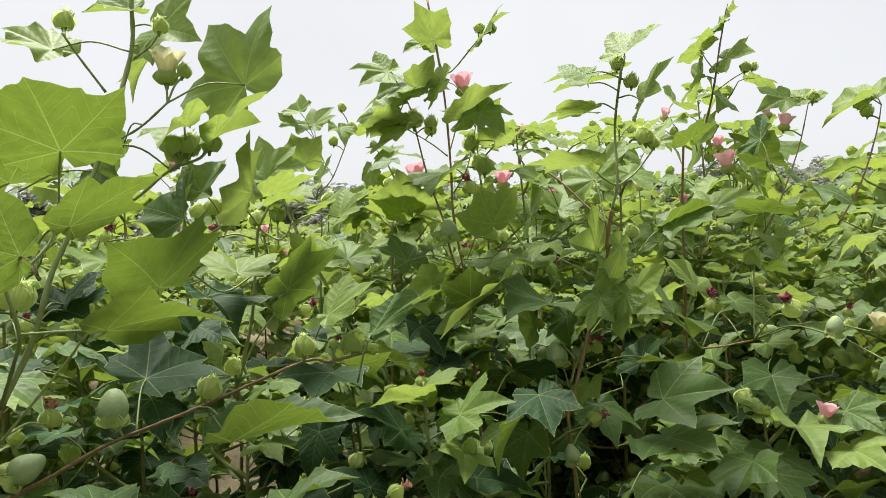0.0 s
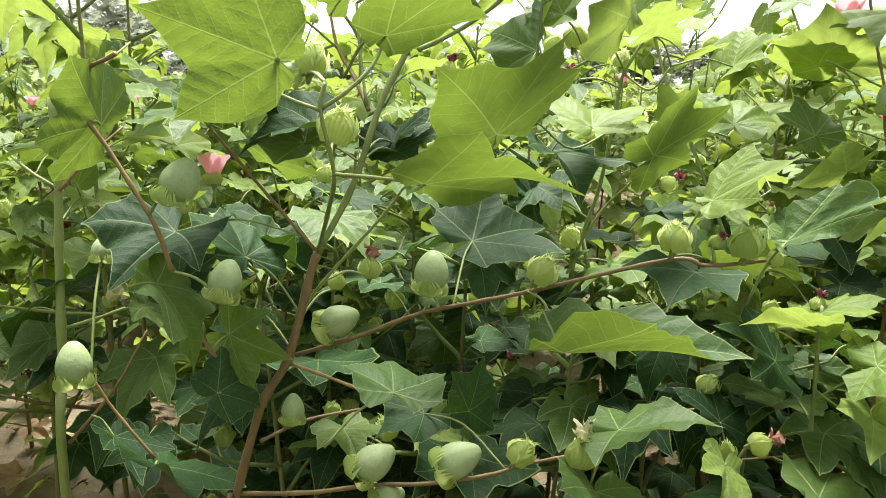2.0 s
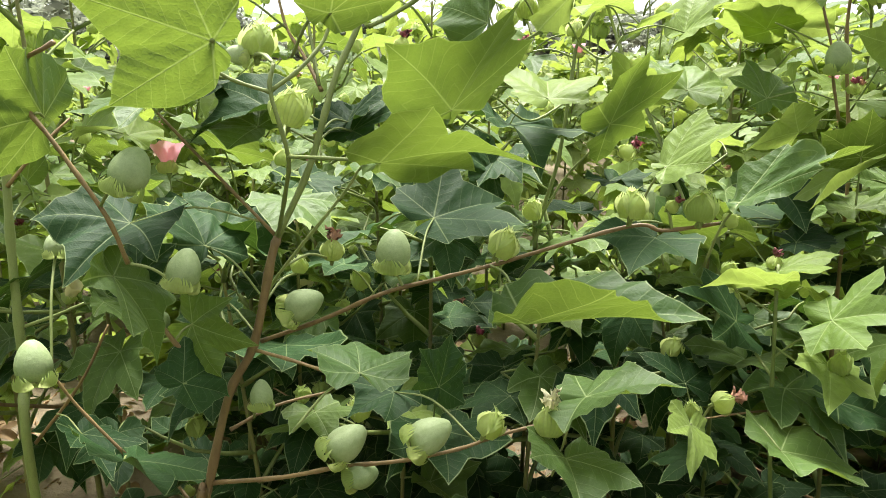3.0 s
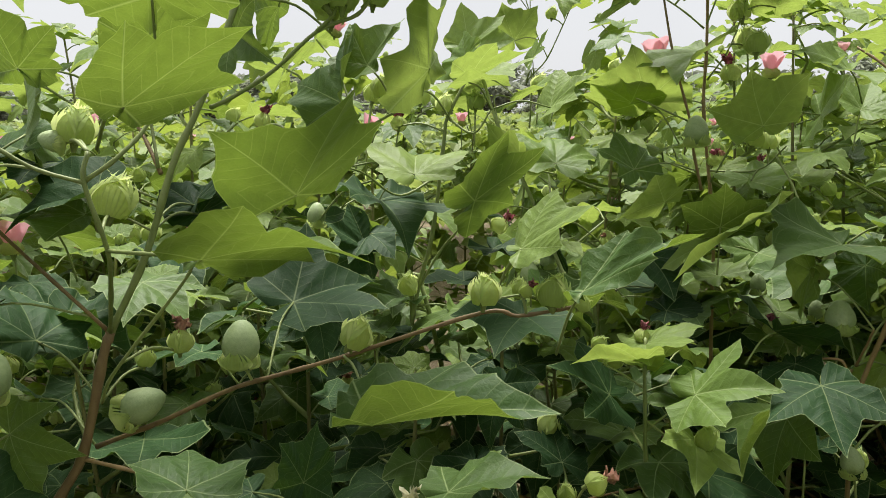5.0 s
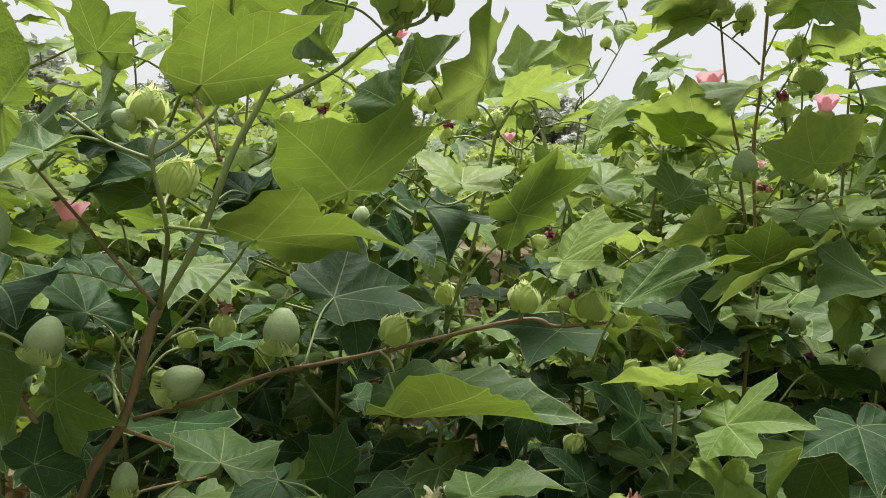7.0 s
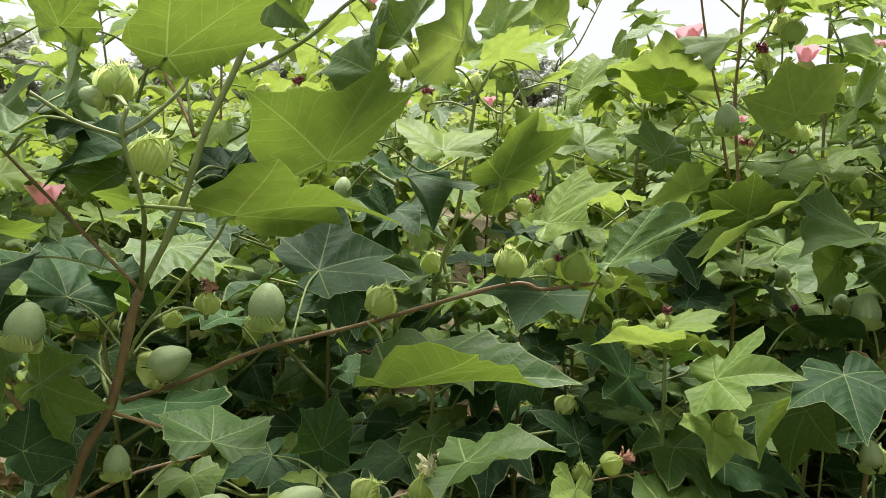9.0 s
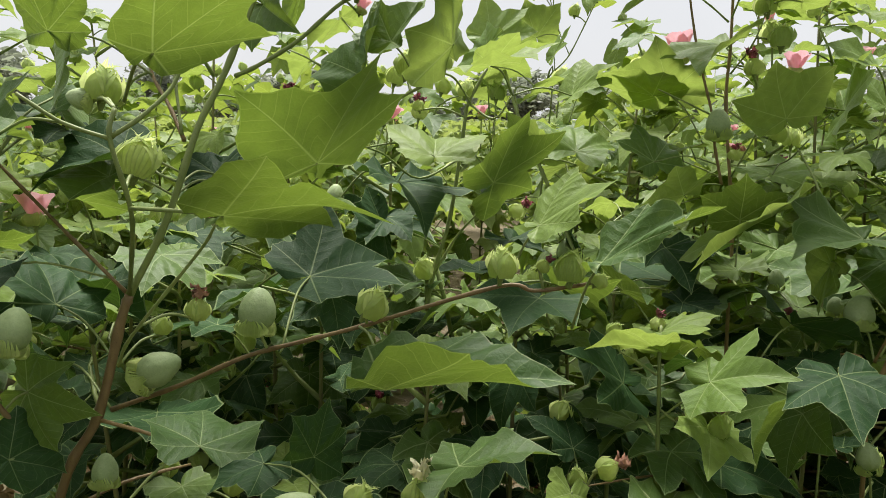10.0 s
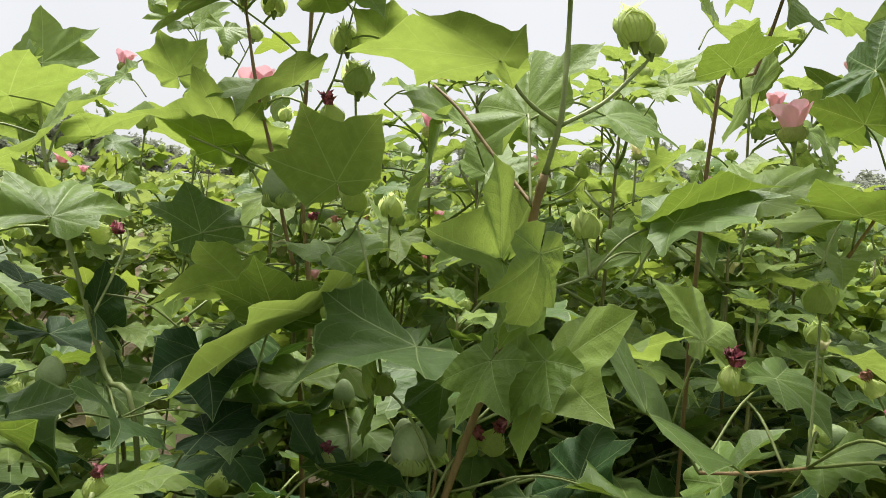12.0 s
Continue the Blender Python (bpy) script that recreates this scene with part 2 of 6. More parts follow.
SOIL = plain_material("dry_soil", (0.125, 0.098, 0.060), (0.27, 0.215, 0.135), 0.95, 22, 0.03, spread=0.1)
LITTER = plain_material("dead_leaf", (0.22, 0.13, 0.06), (0.45, 0.33, 0.18), 0.85, 60, 0.002, 0.1, (0.4, 0.25, 0.1))
BARK = plain_material("tree_bark", (0.06, 0.05, 0.04), (0.14, 0.12, 0.10), 0.9, 8, 0.02)
# crown colour lightened to stand for haze over the distance
HAZED_TREE_LEAF = plain_material("hazed_tree_leaf", (0.20, 0.22, 0.17), (0.27, 0.29, 0.23), 0.6, 3, 0.01, 0.45, (0.34, 0.38, 0.27))

# ---- building helpers ----


def part(name, bm, materials, parent, label="", smooth=True):
    """Links a bmesh as one mesh object under a thing or a part."""
    me = bpy.data.meshes.new(name)
    bm.to_mesh(me)
    bm.free()
    return part_of(name, me, materials, parent, label, smooth)


def part_of(name, me, materials, parent, label="", smooth=True):
    if smooth:
        me.shade_smooth()
    if not me.materials:
        for m in materials if isinstance(materials, (list, tuple)) else [materials]:
            me.materials.append(m)
    ob = new(name, me)
    ob.parent = parent
    return tagged(ob, label) if label else ob


def smooth_line(points, steps=4):
    """Catmull-Rom through the points."""
    p = [Vector(q) for q in points]
    if len(p) < 3:
        return [p[0].lerp(p[-1], i / steps) for i in range(steps + 1)]
    p = [2 * p[0] - p[1], *p, 2 * p[-1] - p[-2]]
    line = []
    for a, b, c, d in zip(p, p[1:], p[2:], p[3:]):
        for i in range(steps):
            t = i / steps
            line.append(0.5 * (2 * b + (c - a) * t + (2 * a - 5 * b + 4 * c - d) * t * t + (3 * b - a - 3 * c + d) * t ** 3))
    return [*line, p[-2]]


def add_tube(bm, line, r0, r1, sides=6, mat=0, knots=False):
    rings = []
    side = None
    for i, q in enumerate(line):
        way = (line[min(i + 1, len(line) - 1)] - line[max(i - 1, 0)]).normalized()
        side = way.orthogonal().normalized() if side is None else (side - way * side.dot(way)).normalized()
        up = way.cross(side)
        r = r0 + (r1 - r0) * i / (len(line) - 1)
        if knots and i % 4 == 0:
            r *= 1.22
        rings.append([bm.verts.new(q + r * (math.cos(a) * side + math.sin(a) * up)) for a in (2 * math.pi * k / sides for k in range(sides))])
    for a, b in zip(rings, rings[1:]):
        for k in range(sides):
            bm.faces.new((a[k], a[(k + 1) % sides], b[(k + 1) % sides], b[k])).material_index = mat
    for ring in (rings[0][::-1], rings[-1]):
        bm.faces.new(ring).material_index = mat


def tube(name, points, r0, r1, mat, parent, sides=7, label="", steps=4):
    bm = bmesh.new()
    add_tube(bm, smooth_line(points, steps), r0, r1, sides)
    return part(name, bm, mat, parent, label)


VEINS = (0, 52, -52, 106, -106)


def blade_outline(rng, cut):
    """Half outlines of a lobed cotton leaf, from the tip round to the stalk, as (angle, radius): acuminate lobes, rounded bays, a heart-shaped foot."""
    halves = []
    for s in (1, -1):
        mid, low, heart = rng.uniform(0.88, 1.06), rng.uniform(0.82, 1.12), rng.uniform(0.85, 1.2)
        halves.append([(0, 1.0), (1.2, 0.965), (3, 0.915), (6, 0.86), (10, 0.80), (15, 0.75), (20, 0.715 - 0.3 * cut), (25, 0.70 - 0.9 * cut), (29, 0.69 - 1.2 * cut), (33, (0.705 - cut) * mid), (38, (0.745 - 0.4 * cut) * mid),
                       (43, 0.79 * mid), (47, 0.84 * mid), (50, 0.88 * mid), (51.4, 0.915 * mid), (52, 0.93 * mid), (53.2, 0.90 * mid), (56, 0.83 * mid), (60, 0.775 * mid), (66, 0.715 * mid), (73, (0.66 - 0.2 * cut) * mid),
                       (81, (0.605 - 0.6 * cut) * low), (88, (0.58 - 0.5 * cut) * low), (95, 0.58 * low), (101, 0.585 * low), (105, 0.60 * low), (106, 0.605 * low), (109, 0.58 * low), (115, 0.53 * low), (126, 0.455 * heart),
                       (140, 0.395 * heart), (154, 0.32 * heart), (166, 0.22 * heart), (175, 0.09)])
    return halves


def blade_points(seed, cut=0.1, wide=1.0, droop=0.15, cup=0.15, ripple=0.05, fold=0.0, twist=0.0, rings=4, thin_out=1, heart=1.0):
    """Vertices, faces and vein coordinates of one leaf blade: stalk at the origin, tip at (0, 1, 0), face up."""
    rng = random.Random(seed)
    right, left = blade_outline(rng, cut)
    rim = [(a, r) for a, r in right[::-1]] + [(-a, r) for a, r in left[1:]]
    if thin_out > 1:
        keep = {0, 6, 15, 29, 43, 52, 60, 81, 106, 126, 154, 175}
        rim = [(a, r) for a, r in rim if abs(a) in keep]
    # heart: how far the two lobes beside the stalk reach
    rim = [(a, r * (1 - (1 - heart) * min(1.0, max(0.0, (abs(a) - 75) / 40)))) for a, r in rim]
    p1, p2, p3 = rng.uniform(0, 6), rng.uniform(0, 6), rng.uniform(0, 6)
    curl = [rng.uniform(-0.5, 0.35) for _ in VEINS]
    sway = [rng.uniform(-0.12, 0.12) for _ in VEINS]
    verts, coords = [(0.0, 0.0, 0.0)], [(0.0, 0.0)]
    for k in range(1, rings + 1):
        f = (k / rings) ** 0.85
        for a, r in rim:
            lobe = min(range(5), key=lambda i: abs(a - VEINS[i]))
            gap = a - VEINS[lobe]
            reach = f * r
            # each lobe's tip bends aside and curls up or down
            th = radians(a) + sway[lobe] * max(0.0, reach - 0.35) ** 1.5
            x, y = wide * reach * math.sin(th), reach * math.cos(th)
            along, across = reach * math.cos(radians(gap)), reach * abs(math.sin(radians(gap)))
            z = -droop * (x * x * 0.8 + y * abs(y)) + cup * abs(x) * 0.55
            z += ripple * f * f * (math.sin(4 * th + p1) + 0.6 * math.sin(9 * th + p2) + 0.35 * math.sin(17 * th + p3))
            z += 0.17 * across * (1 - f * 0.4) + fold * max(0.0, abs(x) - 0.25) ** 2 * (2.2 if x > 0 else 1.2)
            z += curl[lobe] * max(0.0, reach - 0.5) ** 2 + twist * x * y
            verts.append((x, y, z))
            coords.append((along, across))
    n = len(rim)
    faces = [(0, 1 + i + 1, 1 + i) for i in range(n - 1)]
    for k in range(rings - 1):
        a, b = 1 + k * n, 1 + (k + 1) * n
        faces += [(a + i, a + i + 1, b + i + 1, b + i) for i in range(n - 1)]
    return verts, faces, coords


def blade_mesh(name, stalk=0.0, **shape):
    """A blade of length 1, with its stalk where wanted: then the stalk's foot is the origin."""
    verts, faces, coords = blade_points(**shape)
    bm = bmesh.new()
    uv, edge = bm.loops.layers.uv.new("veins"), bm.loops.layers.uv.new("edge")
    ring = (len(verts) - 1) // shape.get("rings", 4)
    shift = Vector((0, stalk * 0.86, stalk * 0.42)) if stalk else Vector()
    vs = [bm.verts.new(Vector(v) + shift) for v in verts]
    for f in faces:
        face = bm.faces.new([vs[i] for i in f])
        for loop, i in zip(face.loops, f):
            loop[uv].uv = coords[i]
            loop[edge].uv = (max(0, i - 1) // ring + 1 if i else 0, shape.get("rings", 4))
    if stalk:
        line = smooth_line([(0, 0, 0), (0, stalk * 0.42, stalk * 0.3), shift], 3)
        add_tube(bm, line, 0.02, 0.014, 5, 1)
    me = bpy.data.meshes.new(name)
    bm.to_mesh(me)
    bm.free()
    return me


def bract_mesh(seed, teeth=9, curl=0.5):
    """A heart-shaped bract, about 1 long, bulging outwards along +y, its upper rim slit into long narrow curling teeth."""
    rng = random.Random(seed)
    bm = bmesh.new()

    def shell(u, f, high):
        w = 0.50 * math.sin(math.pi * (0.17 + 0.80 * f * high))
        y = 0.37 * math.sin(math.pi * (0.17 + 0.95 * f * high)) - 0.84 * (u * w) ** 2 + 0.02 * math.cos(11 * math.pi * u)
        return Vector((u * w, y, high * f))
    uv = bm.loops.layers.uv.new("veins")
    cols = []
    for i in range(teeth + 1):
        u = -1 + 2 * i / teeth
        high = 0.40 + 0.42 * (1 - abs(u)) ** 0.9 + rng.uniform(-0.04, 0.04)
        cols.append([bm.verts.new(shell(u, f, high)) for f in (0.0, 0.2, 0.45, 0.72, 1.0)])
    for n, (a, b) in enumerate(zip(cols, cols[1:])):
        for i in range(4):
            face = bm.faces.new((a[i], b[i], b[i + 1], a[i + 1]))
            for loop, (rib, up) in zip(face.loops, ((n, i), (n + 1, i), (n + 1, i + 1), (n, i + 1))):
                loop[uv].uv = (rib, up / 4)
        # one tooth on each stretch of rim
        left, right = a[4].co.copy(), b[4].co.copy()
        mid = (left + right) / 2
        way = (mid - (a[3].co + b[3].co) / 2).normalized()
        size = rng.uniform(0.28, 0.46) * (1 - 0.1 * min(1.0, abs(mid.x) / 0.5))
        bend = Vector((rng.uniform(-0.25, 0.25) - 1.9 * mid.x, -curl * rng.uniform(0.5, 1.2), 0))
        last = (a[4], b[4])
        p = mid
        for k in range(1, 4):
            way = (way + bend * 0.33).normalized()
            p = p + way * size / 3
            half = (right - left) * 0.5 * (0.62, 0.36, 0.0)[k - 1]
            if k < 3:
                pair = (bm.verts.new(p - half), bm.verts.new(p + half))
                face = bm.faces.new((last[0], last[1], pair[1], pair[0]))
                for loop, rib in zip(face.loops, (n + 0.3, n + 0.7, n + 0.7, n + 0.3)):
                    loop[uv].uv = (rib, 1.0)
                last = pair
            else:
                bm.faces.new((last[0], last[1], bm.verts.new(p)))
    me = bpy.data.meshes.new("bract")
    bm.to_mesh(me)
    bm.free()
    me.shade_smooth()
    me.materials.append(BRACT)
    return me


def capsule_mesh(seed, pointed=0.25, sides=18, rings=11):
    """A cotton boll, 1 high: a plump egg with sutures that run to a short beak."""
    rng = random.Random(seed)
    bm = bmesh.new()
    loops = []
    for i in range(rings):
        turn = math.pi * i / (rings - 1)
        f = (1 - math.cos(turn)) / 2
        r = 0.45 * math.sin(turn) ** 0.92 * (1.13 - (0.30 + pointed) * f)
        z = f + 0.4 * pointed * max(0.0, f - 0.8)
        if r < 0.01:
            loops.append([bm.verts.new((0, 0, z))])
            continue
        ring = []
        for k in range(sides):
            a = 2 * math.pi * k / sides
            groove = 1 - 0.08 * (1 if k % (sides // 4) == 0 else 0) * math.sin(math.pi * f ** 0.6)
            ring.append(bm.verts.new((r * groove * math.cos(a), r * groove * math.sin(a), z + rng.uniform(-0.004, 0.004))))
        loops.append(ring)
    for a, b in zip(loops, loops[1:]):
        for k in range(sides):
            q = (a[k % len(a)], a[(k + 1) % len(a)], b[(k + 1) % len(b)], b[k % len(b)])
            bm.faces.new(list(dict.fromkeys(q)))
    me = bpy.data.meshes.new("boll")
    bm.to_mesh(me)
    bm.free()
    me.shade_smooth()
    me.materials.append(BOLL)
    return me


def petal_mesh(seed, mat, crumple=0.05, roll=0.0):
    """One petal, 1 long, foot at the origin, leaning out along +y as it rises."""
    rng = random.Random(seed)
    bm = bmesh.new()
    grid = []
    for i in range(7):
        f = i / 6
        row = []
        for k in range(7):
            u = -1 + k / 3
            w = (0.12 + 0.62 * math.sin(f * math.pi * 0.56)) * (1 - 0.18 * (f > 0.95))
            a = u * w * (1.2 + roll)
            rad = 0.16 + 0.28 * f
            x = rad * math.sin(a / max(rad, 0.1) * 0.62)
            y = rad * math.cos(a / max(rad, 0.1) * 0.62) - 0.1
            jit = crumple * f
            row.append(bm.verts.new((x + rng.uniform(-jit, jit), y + 0.12 * f * f + rng.uniform(-jit, jit), f * (1 - 0.12 * u * u) + rng.uniform(-jit, jit))))
        grid.append(row)
    for a, b in zip(grid, grid[1:]):
        for k in range(6):
            bm.faces.new((a[k], a[k + 1], b[k + 1], b[k]))
    me = bpy.data.meshes.new("petal")
    bm.to_mesh(me)
    bm.free()
    me.shade_smooth()
    me.materials.append(mat)
    return me


def receptacle_mesh():
    bm = bmesh.new()
    add_tube(bm, [Vector((0, 0, z)) for z in (-0.22, -0.1, 0.0, 0.12)], 0.05, 0.14, 7)
    me = bpy.data.meshes.new("calyx")
    bm.to_mesh(me)
    bm.free()
    me.shade_smooth()
    me.materials.append(STEM_GREEN)
    return me


BRACTS = [bract_mesh(s, 9 + s % 3 * 2, 0.35 + 0.15 * s) for s in range(5)]
CAPSULES = [capsule_mesh(s, 0.08 + 0.06 * s, 24, 13) for s in range(3)]
PETALS = {"pink": [petal_mesh(s, PETAL, 0.03) for s in range(3)], "cream": [petal_mesh(s, CREAM, 0.04) for s in range(3)],
          "wilted": [petal_mesh(s, WILTED, 0.22, -0.5) for s in range(3)], "withered": [petal_mesh(s, WITHERED, 0.22, -0.5) for s in range(3)],
          "white": [petal_mesh(s, CREAM, 0.16, -0.6) for s in range(3)]}
CALYX = receptacle_mesh()


def aim(at, way, spin=0.0, size=1.0):
    """A pose at a place whose z points along way, turned by spin degrees about it."""
    q = Vector(way).normalized().to_track_quat("Z", "Y")
    return Matrix.LocRotScale(Vector(at), q @ Euler((0, 0, radians(spin))).to_quaternion(), Vector((size,) * 3))


def hang(name, me, parent, m, label=""):
    """An object on a shared mesh, under parent, at a pose in the parent's own space."""
    ob = new(name, me)
    ob.parent, ob.matrix_basis = parent, m
    return tagged(ob, label) if label else ob


def add_bracts(parent, seed, length, close, wide=1.0, out=0.04, count=3):
    """Bracts round the foot of a boll, bud or flower; close tips them inwards (degrees)."""
    for k in range(count):
        m = Matrix.Rotation(radians(360 / count * k), 4, "Z") @ Matrix.Translation((0, out, -0.04)) @ Matrix.Rotation(radians(close), 4, "X") @ Matrix.Diagonal((1.05 * wide, wide, length, 1))
        hang("bract", BRACTS[(seed + k) % 5], parent, m)


def boll(plant, at, way=(0, 0, 1), size=0.04, seed=0, bare=0.0):
    """A green boll in its bracts; bare opens them wide."""
    ob = hang("boll", CAPSULES[seed % 3], plant, aim(at, way, seed * 47, size), "pale green unopened cotton boll in fringed bracts")
    add_bracts(ob, seed, 0.56 - 0.2 * bare, -30 - 34 * bare, 0.78, 0.1)
    return ob


def bud(plant, at, way=(0, 0, 1), size=0.035, seed=0):
    """A flower bud wholly wrapped in three fringed bracts."""
    ob = hang("flower_bud", CALYX, plant, aim(at, way, seed * 61, size), "yellow-green flower bud wrapped in fringed bracts")
    add_bracts(ob, seed, 1.15, 15, 1.0, 0.10)
    return ob


def flower(plant, at, way=(0, 0, 1), size=0.045, kind="pink", seed=0, opened=0.0):
    words = {"pink": "half-closed pink cotton flower", "cream": "fresh cream-white cotton flower", "wilted": "shrivelled dark red cotton flower",
             "withered": "withered brown cotton flower", "white": "limp withered white cotton flower"}
    ob = hang("flower", CALYX, plant, aim(at, way, seed * 53, size), words[kind])
    if kind in ("pink", "cream"):
        add_bracts(ob, seed, 0.62, -2, 0.78, 0.05)
        for k in range(5):
            m = Matrix.Rotation(radians(72 * k + 9 * (k % 2)), 4, "Z") @ Matrix.Rotation(radians(-opened - 4 * (k % 2)), 4, "X") @ Matrix.Diagonal((0.95, 0.95, 1.12, 1))
            hang("petal", PETALS[kind][k % 3], ob, m)
    else:
        add_bracts(ob, seed, 0.85, -2, 0.85, 0.04)
        for k in range(4):
            m = Matrix.Translation((0, 0, 0.52)) @ Matrix.Rotation(radians(90 * k + 20), 4, "Z") @ Matrix.Rotation(radians(16 - 14 * (k % 3)), 4, "X") @ Matrix.Diagonal((0.62, 0.62, 0.42 + 0.10 * (k % 2), 1))
            hang("petal", PETALS[kind][(k + seed) % 3], ob, m)
    return ob


def joined(name, ob):
    """One mesh out of a small thing and its pieces, in the thing's own space; the thing is removed."""
    verts, faces, mats, index = [], [], [], []
    for o in (ob, *ob.children):
        m = Matrix() if o is ob else o.matrix_basis
        if o.data.materials[0] not in mats:
            mats.append(o.data.materials[0])
        n = len(verts)
        verts += [tuple(m @ v.co) for v in o.data.vertices]
        for p in o.data.polygons:
            faces.append([n + i for i in p.vertices])
            index.append(mats.index(o.data.materials[0]))
    for o in list(ob.children):
        bpy.data.objects.remove(o)
    bpy.data.objects.remove(ob)
    me = bpy.data.meshes.new(name)
    me.from_pydata(verts, [], faces)
    for m in mats:
        me.materials.append(m)
    me.polygons.foreach_set("material_index", index)
    me.shade_smooth()
    return me


def plant_root(x, y, label, group="cotton plants"):
    ob = new("cotton_plant")
    ob.location = (x, y, 0)
    ob.empty_display_size = 0.1
    return tagged(ob, label, "cotton plant", group)

# ---- ground and distance ----


def build_ground():
    """One sheet of soil: furrowed and cloddy near by, flat out to the horizon."""
    bm = bmesh.new()
    xs = [-900, -300, -100, -40, -15, -7] + [-4 + 0.16 * i for i in range(51)] + [7, 15, 40, 100, 300, 900]
    ys = [-900, -300, -100, -30, -10, -5] + [-3 + 0.16 * i for i in range(63)] + [10, 18, 40, 100, 300, 900]
    grid = []
    for y in ys:
        row = []
        for x in xs:
            near = max(0.0, 1 - max(abs(x) / 7, abs(y - 2) / 7))
            z = near * (0.05 * math.sin(y * 7.4) + 0.06 * noise.noise((x * 2.1, y * 2.1, 0)) + 0.04 * noise.noise((x * 7, y * 7, 3)))
            row.append(bm.verts.new((x, y, z - 0.03)))
        grid.append(row)
    for a, b in zip(grid, grid[1:]):
        for i in range(len(xs) - 1):
            bm.faces.new((a[i], a[i + 1], b[i + 1], b[i]))
    me = bpy.data.meshes.new("ground")
    bm.to_mesh(me)
    bm.free()
    me.shade_smooth()
    me.materials.append(SOIL)
    tagged(new("ground", me), "dry brown cloddy field soil", "ground", kind="structure")


build_ground()


def merged(name, items, mat, label, category):
    """One object of kind stuff out of many blades: items are (vertices, faces, coordinates) with a pose each."""
    vs, fs, uvs, base = [], [], [], 0
    for (v, f, c), m in items:
        a = np.array(v) @ np.array(m.to_3x3()).T + np.array(m.translation)
        vs.append(a)
        fs += [tuple(i + base for i in q) for q in f]
        uvs += [c[i] for q in f for i in q]
        base += len(v)
    me = bpy.data.meshes.new(name)
    me.from_pydata(np.concatenate(vs).tolist(), [], fs)
    layer = me.uv_layers.new(name="veins")
    layer.data.foreach_set("uv", np.array(uvs, dtype=np.float32).ravel())
    me.shade_smooth()
    me.materials.append(mat)
    return tagged(new(name, me), label, category, kind="stuff" if category else "")


FAR_BLADES = [blade_points(seed=s, cut=0.12, droop=0.3, cup=0.2, ripple=0.06, rings=1, thin_out=2) for s in range(5)]


def field_rows():
    """The cotton field beyond the near plants, thinning into larger tufts with distance."""
    rng = random.Random(5)
    items = []
    bands = ((3.3, 8.0, 0.36, 40, 1.0), (8.0, 18.0, 0.62, 30, 1.3), (18.0, 45.0, 1.35, 22, 2.1), (45.0, 62.0, 2.4, 18, 3.6))
    for y0, y1, step, count, grow in bands:
        y = y0
        while y < y1:
            half = y * 0.95 + 1.5
            x = -half
            while x < half:
                px, py = x + rng.uniform(-0.4, 0.4) * step, y + rng.uniform(-0.4, 0.4) * step
                top = 1.04 + 0.14 * noise.noise((px * 0.35, py * 0.35, 1)) + rng.uniform(-0.10, 0.10)
                for _ in range(count):
                    h = top - abs(rng.gauss(0, 0.20))
                    spread = 0.30 * step / 0.36 * (0.45 + 0.55 * (top - h) / 0.25 if top - h < 0.25 else 1)
                    at = (px + rng.uniform(-spread, spread), py + rng.uniform(-spread, spread), h)
                    m = Matrix.LocRotScale(at, Euler((rng.gauss(-0.35, 0.4), rng.gauss(0, 0.4), rng.uniform(0, 6.28))), Vector((rng.uniform(0.07, 0.115) * grow,) * 3))
                    items.append((rng.choice(FAR_BLADES), m))
                x += step
            y += step * 1.2
    # beside and behind the gap from which the plants are seen
    y = -11.0
    while y < 4.2:
        x = -13.0
        while x < 13.0:
            if not (-2.3 < y and abs(x) < 2.75) and abs(x) > y * 0.95 + 0.8:
                top = 1.05 + rng.uniform(-0.1, 0.1)
                for _ in range(26):
                    at = (x + rng.uniform(-0.4, 0.4), y + rng.uniform(-0.45, 0.45), top - abs(rng.gauss(0, 0.22)))
                    m = Matrix.LocRotScale(at, Euler((rng.gauss(-0.35, 0.4), rng.gauss(0, 0.4), rng.uniform(0, 6.28))), Vector((rng.uniform(0.11, 0.17),) * 3))
                    items.append((rng.choice(FAR_BLADES), m))
            x += 0.62
        y += 0.8
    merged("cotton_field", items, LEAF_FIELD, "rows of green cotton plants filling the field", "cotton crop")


field_rows()


def litter():
    """Dry fallen leaves and crumbs of straw on the soil between the plants."""
    rng = random.Random(31)
    items = []
    for _ in range(1500):
        x, y = rng.uniform(-1.9, 1.7), rng.uniform(0.2, 2.7)
        s = rng.uniform(0.02, 0.075)
        items.append((rng.choice(FAR_BLADES), Matrix.LocRotScale((x, y, rng.uniform(0.02, 0.07)), Euler((rng.gauss(0, 0.5), rng.gauss(0, 0.5), rng.uniform(0, 6.28))), Vector((s * rng.choice((0.3, 1.0)), s, s)))))
    merged("leaf_litter", items, LITTER, "dry brown fallen leaves scattered on the soil", "leaf litter")


litter()


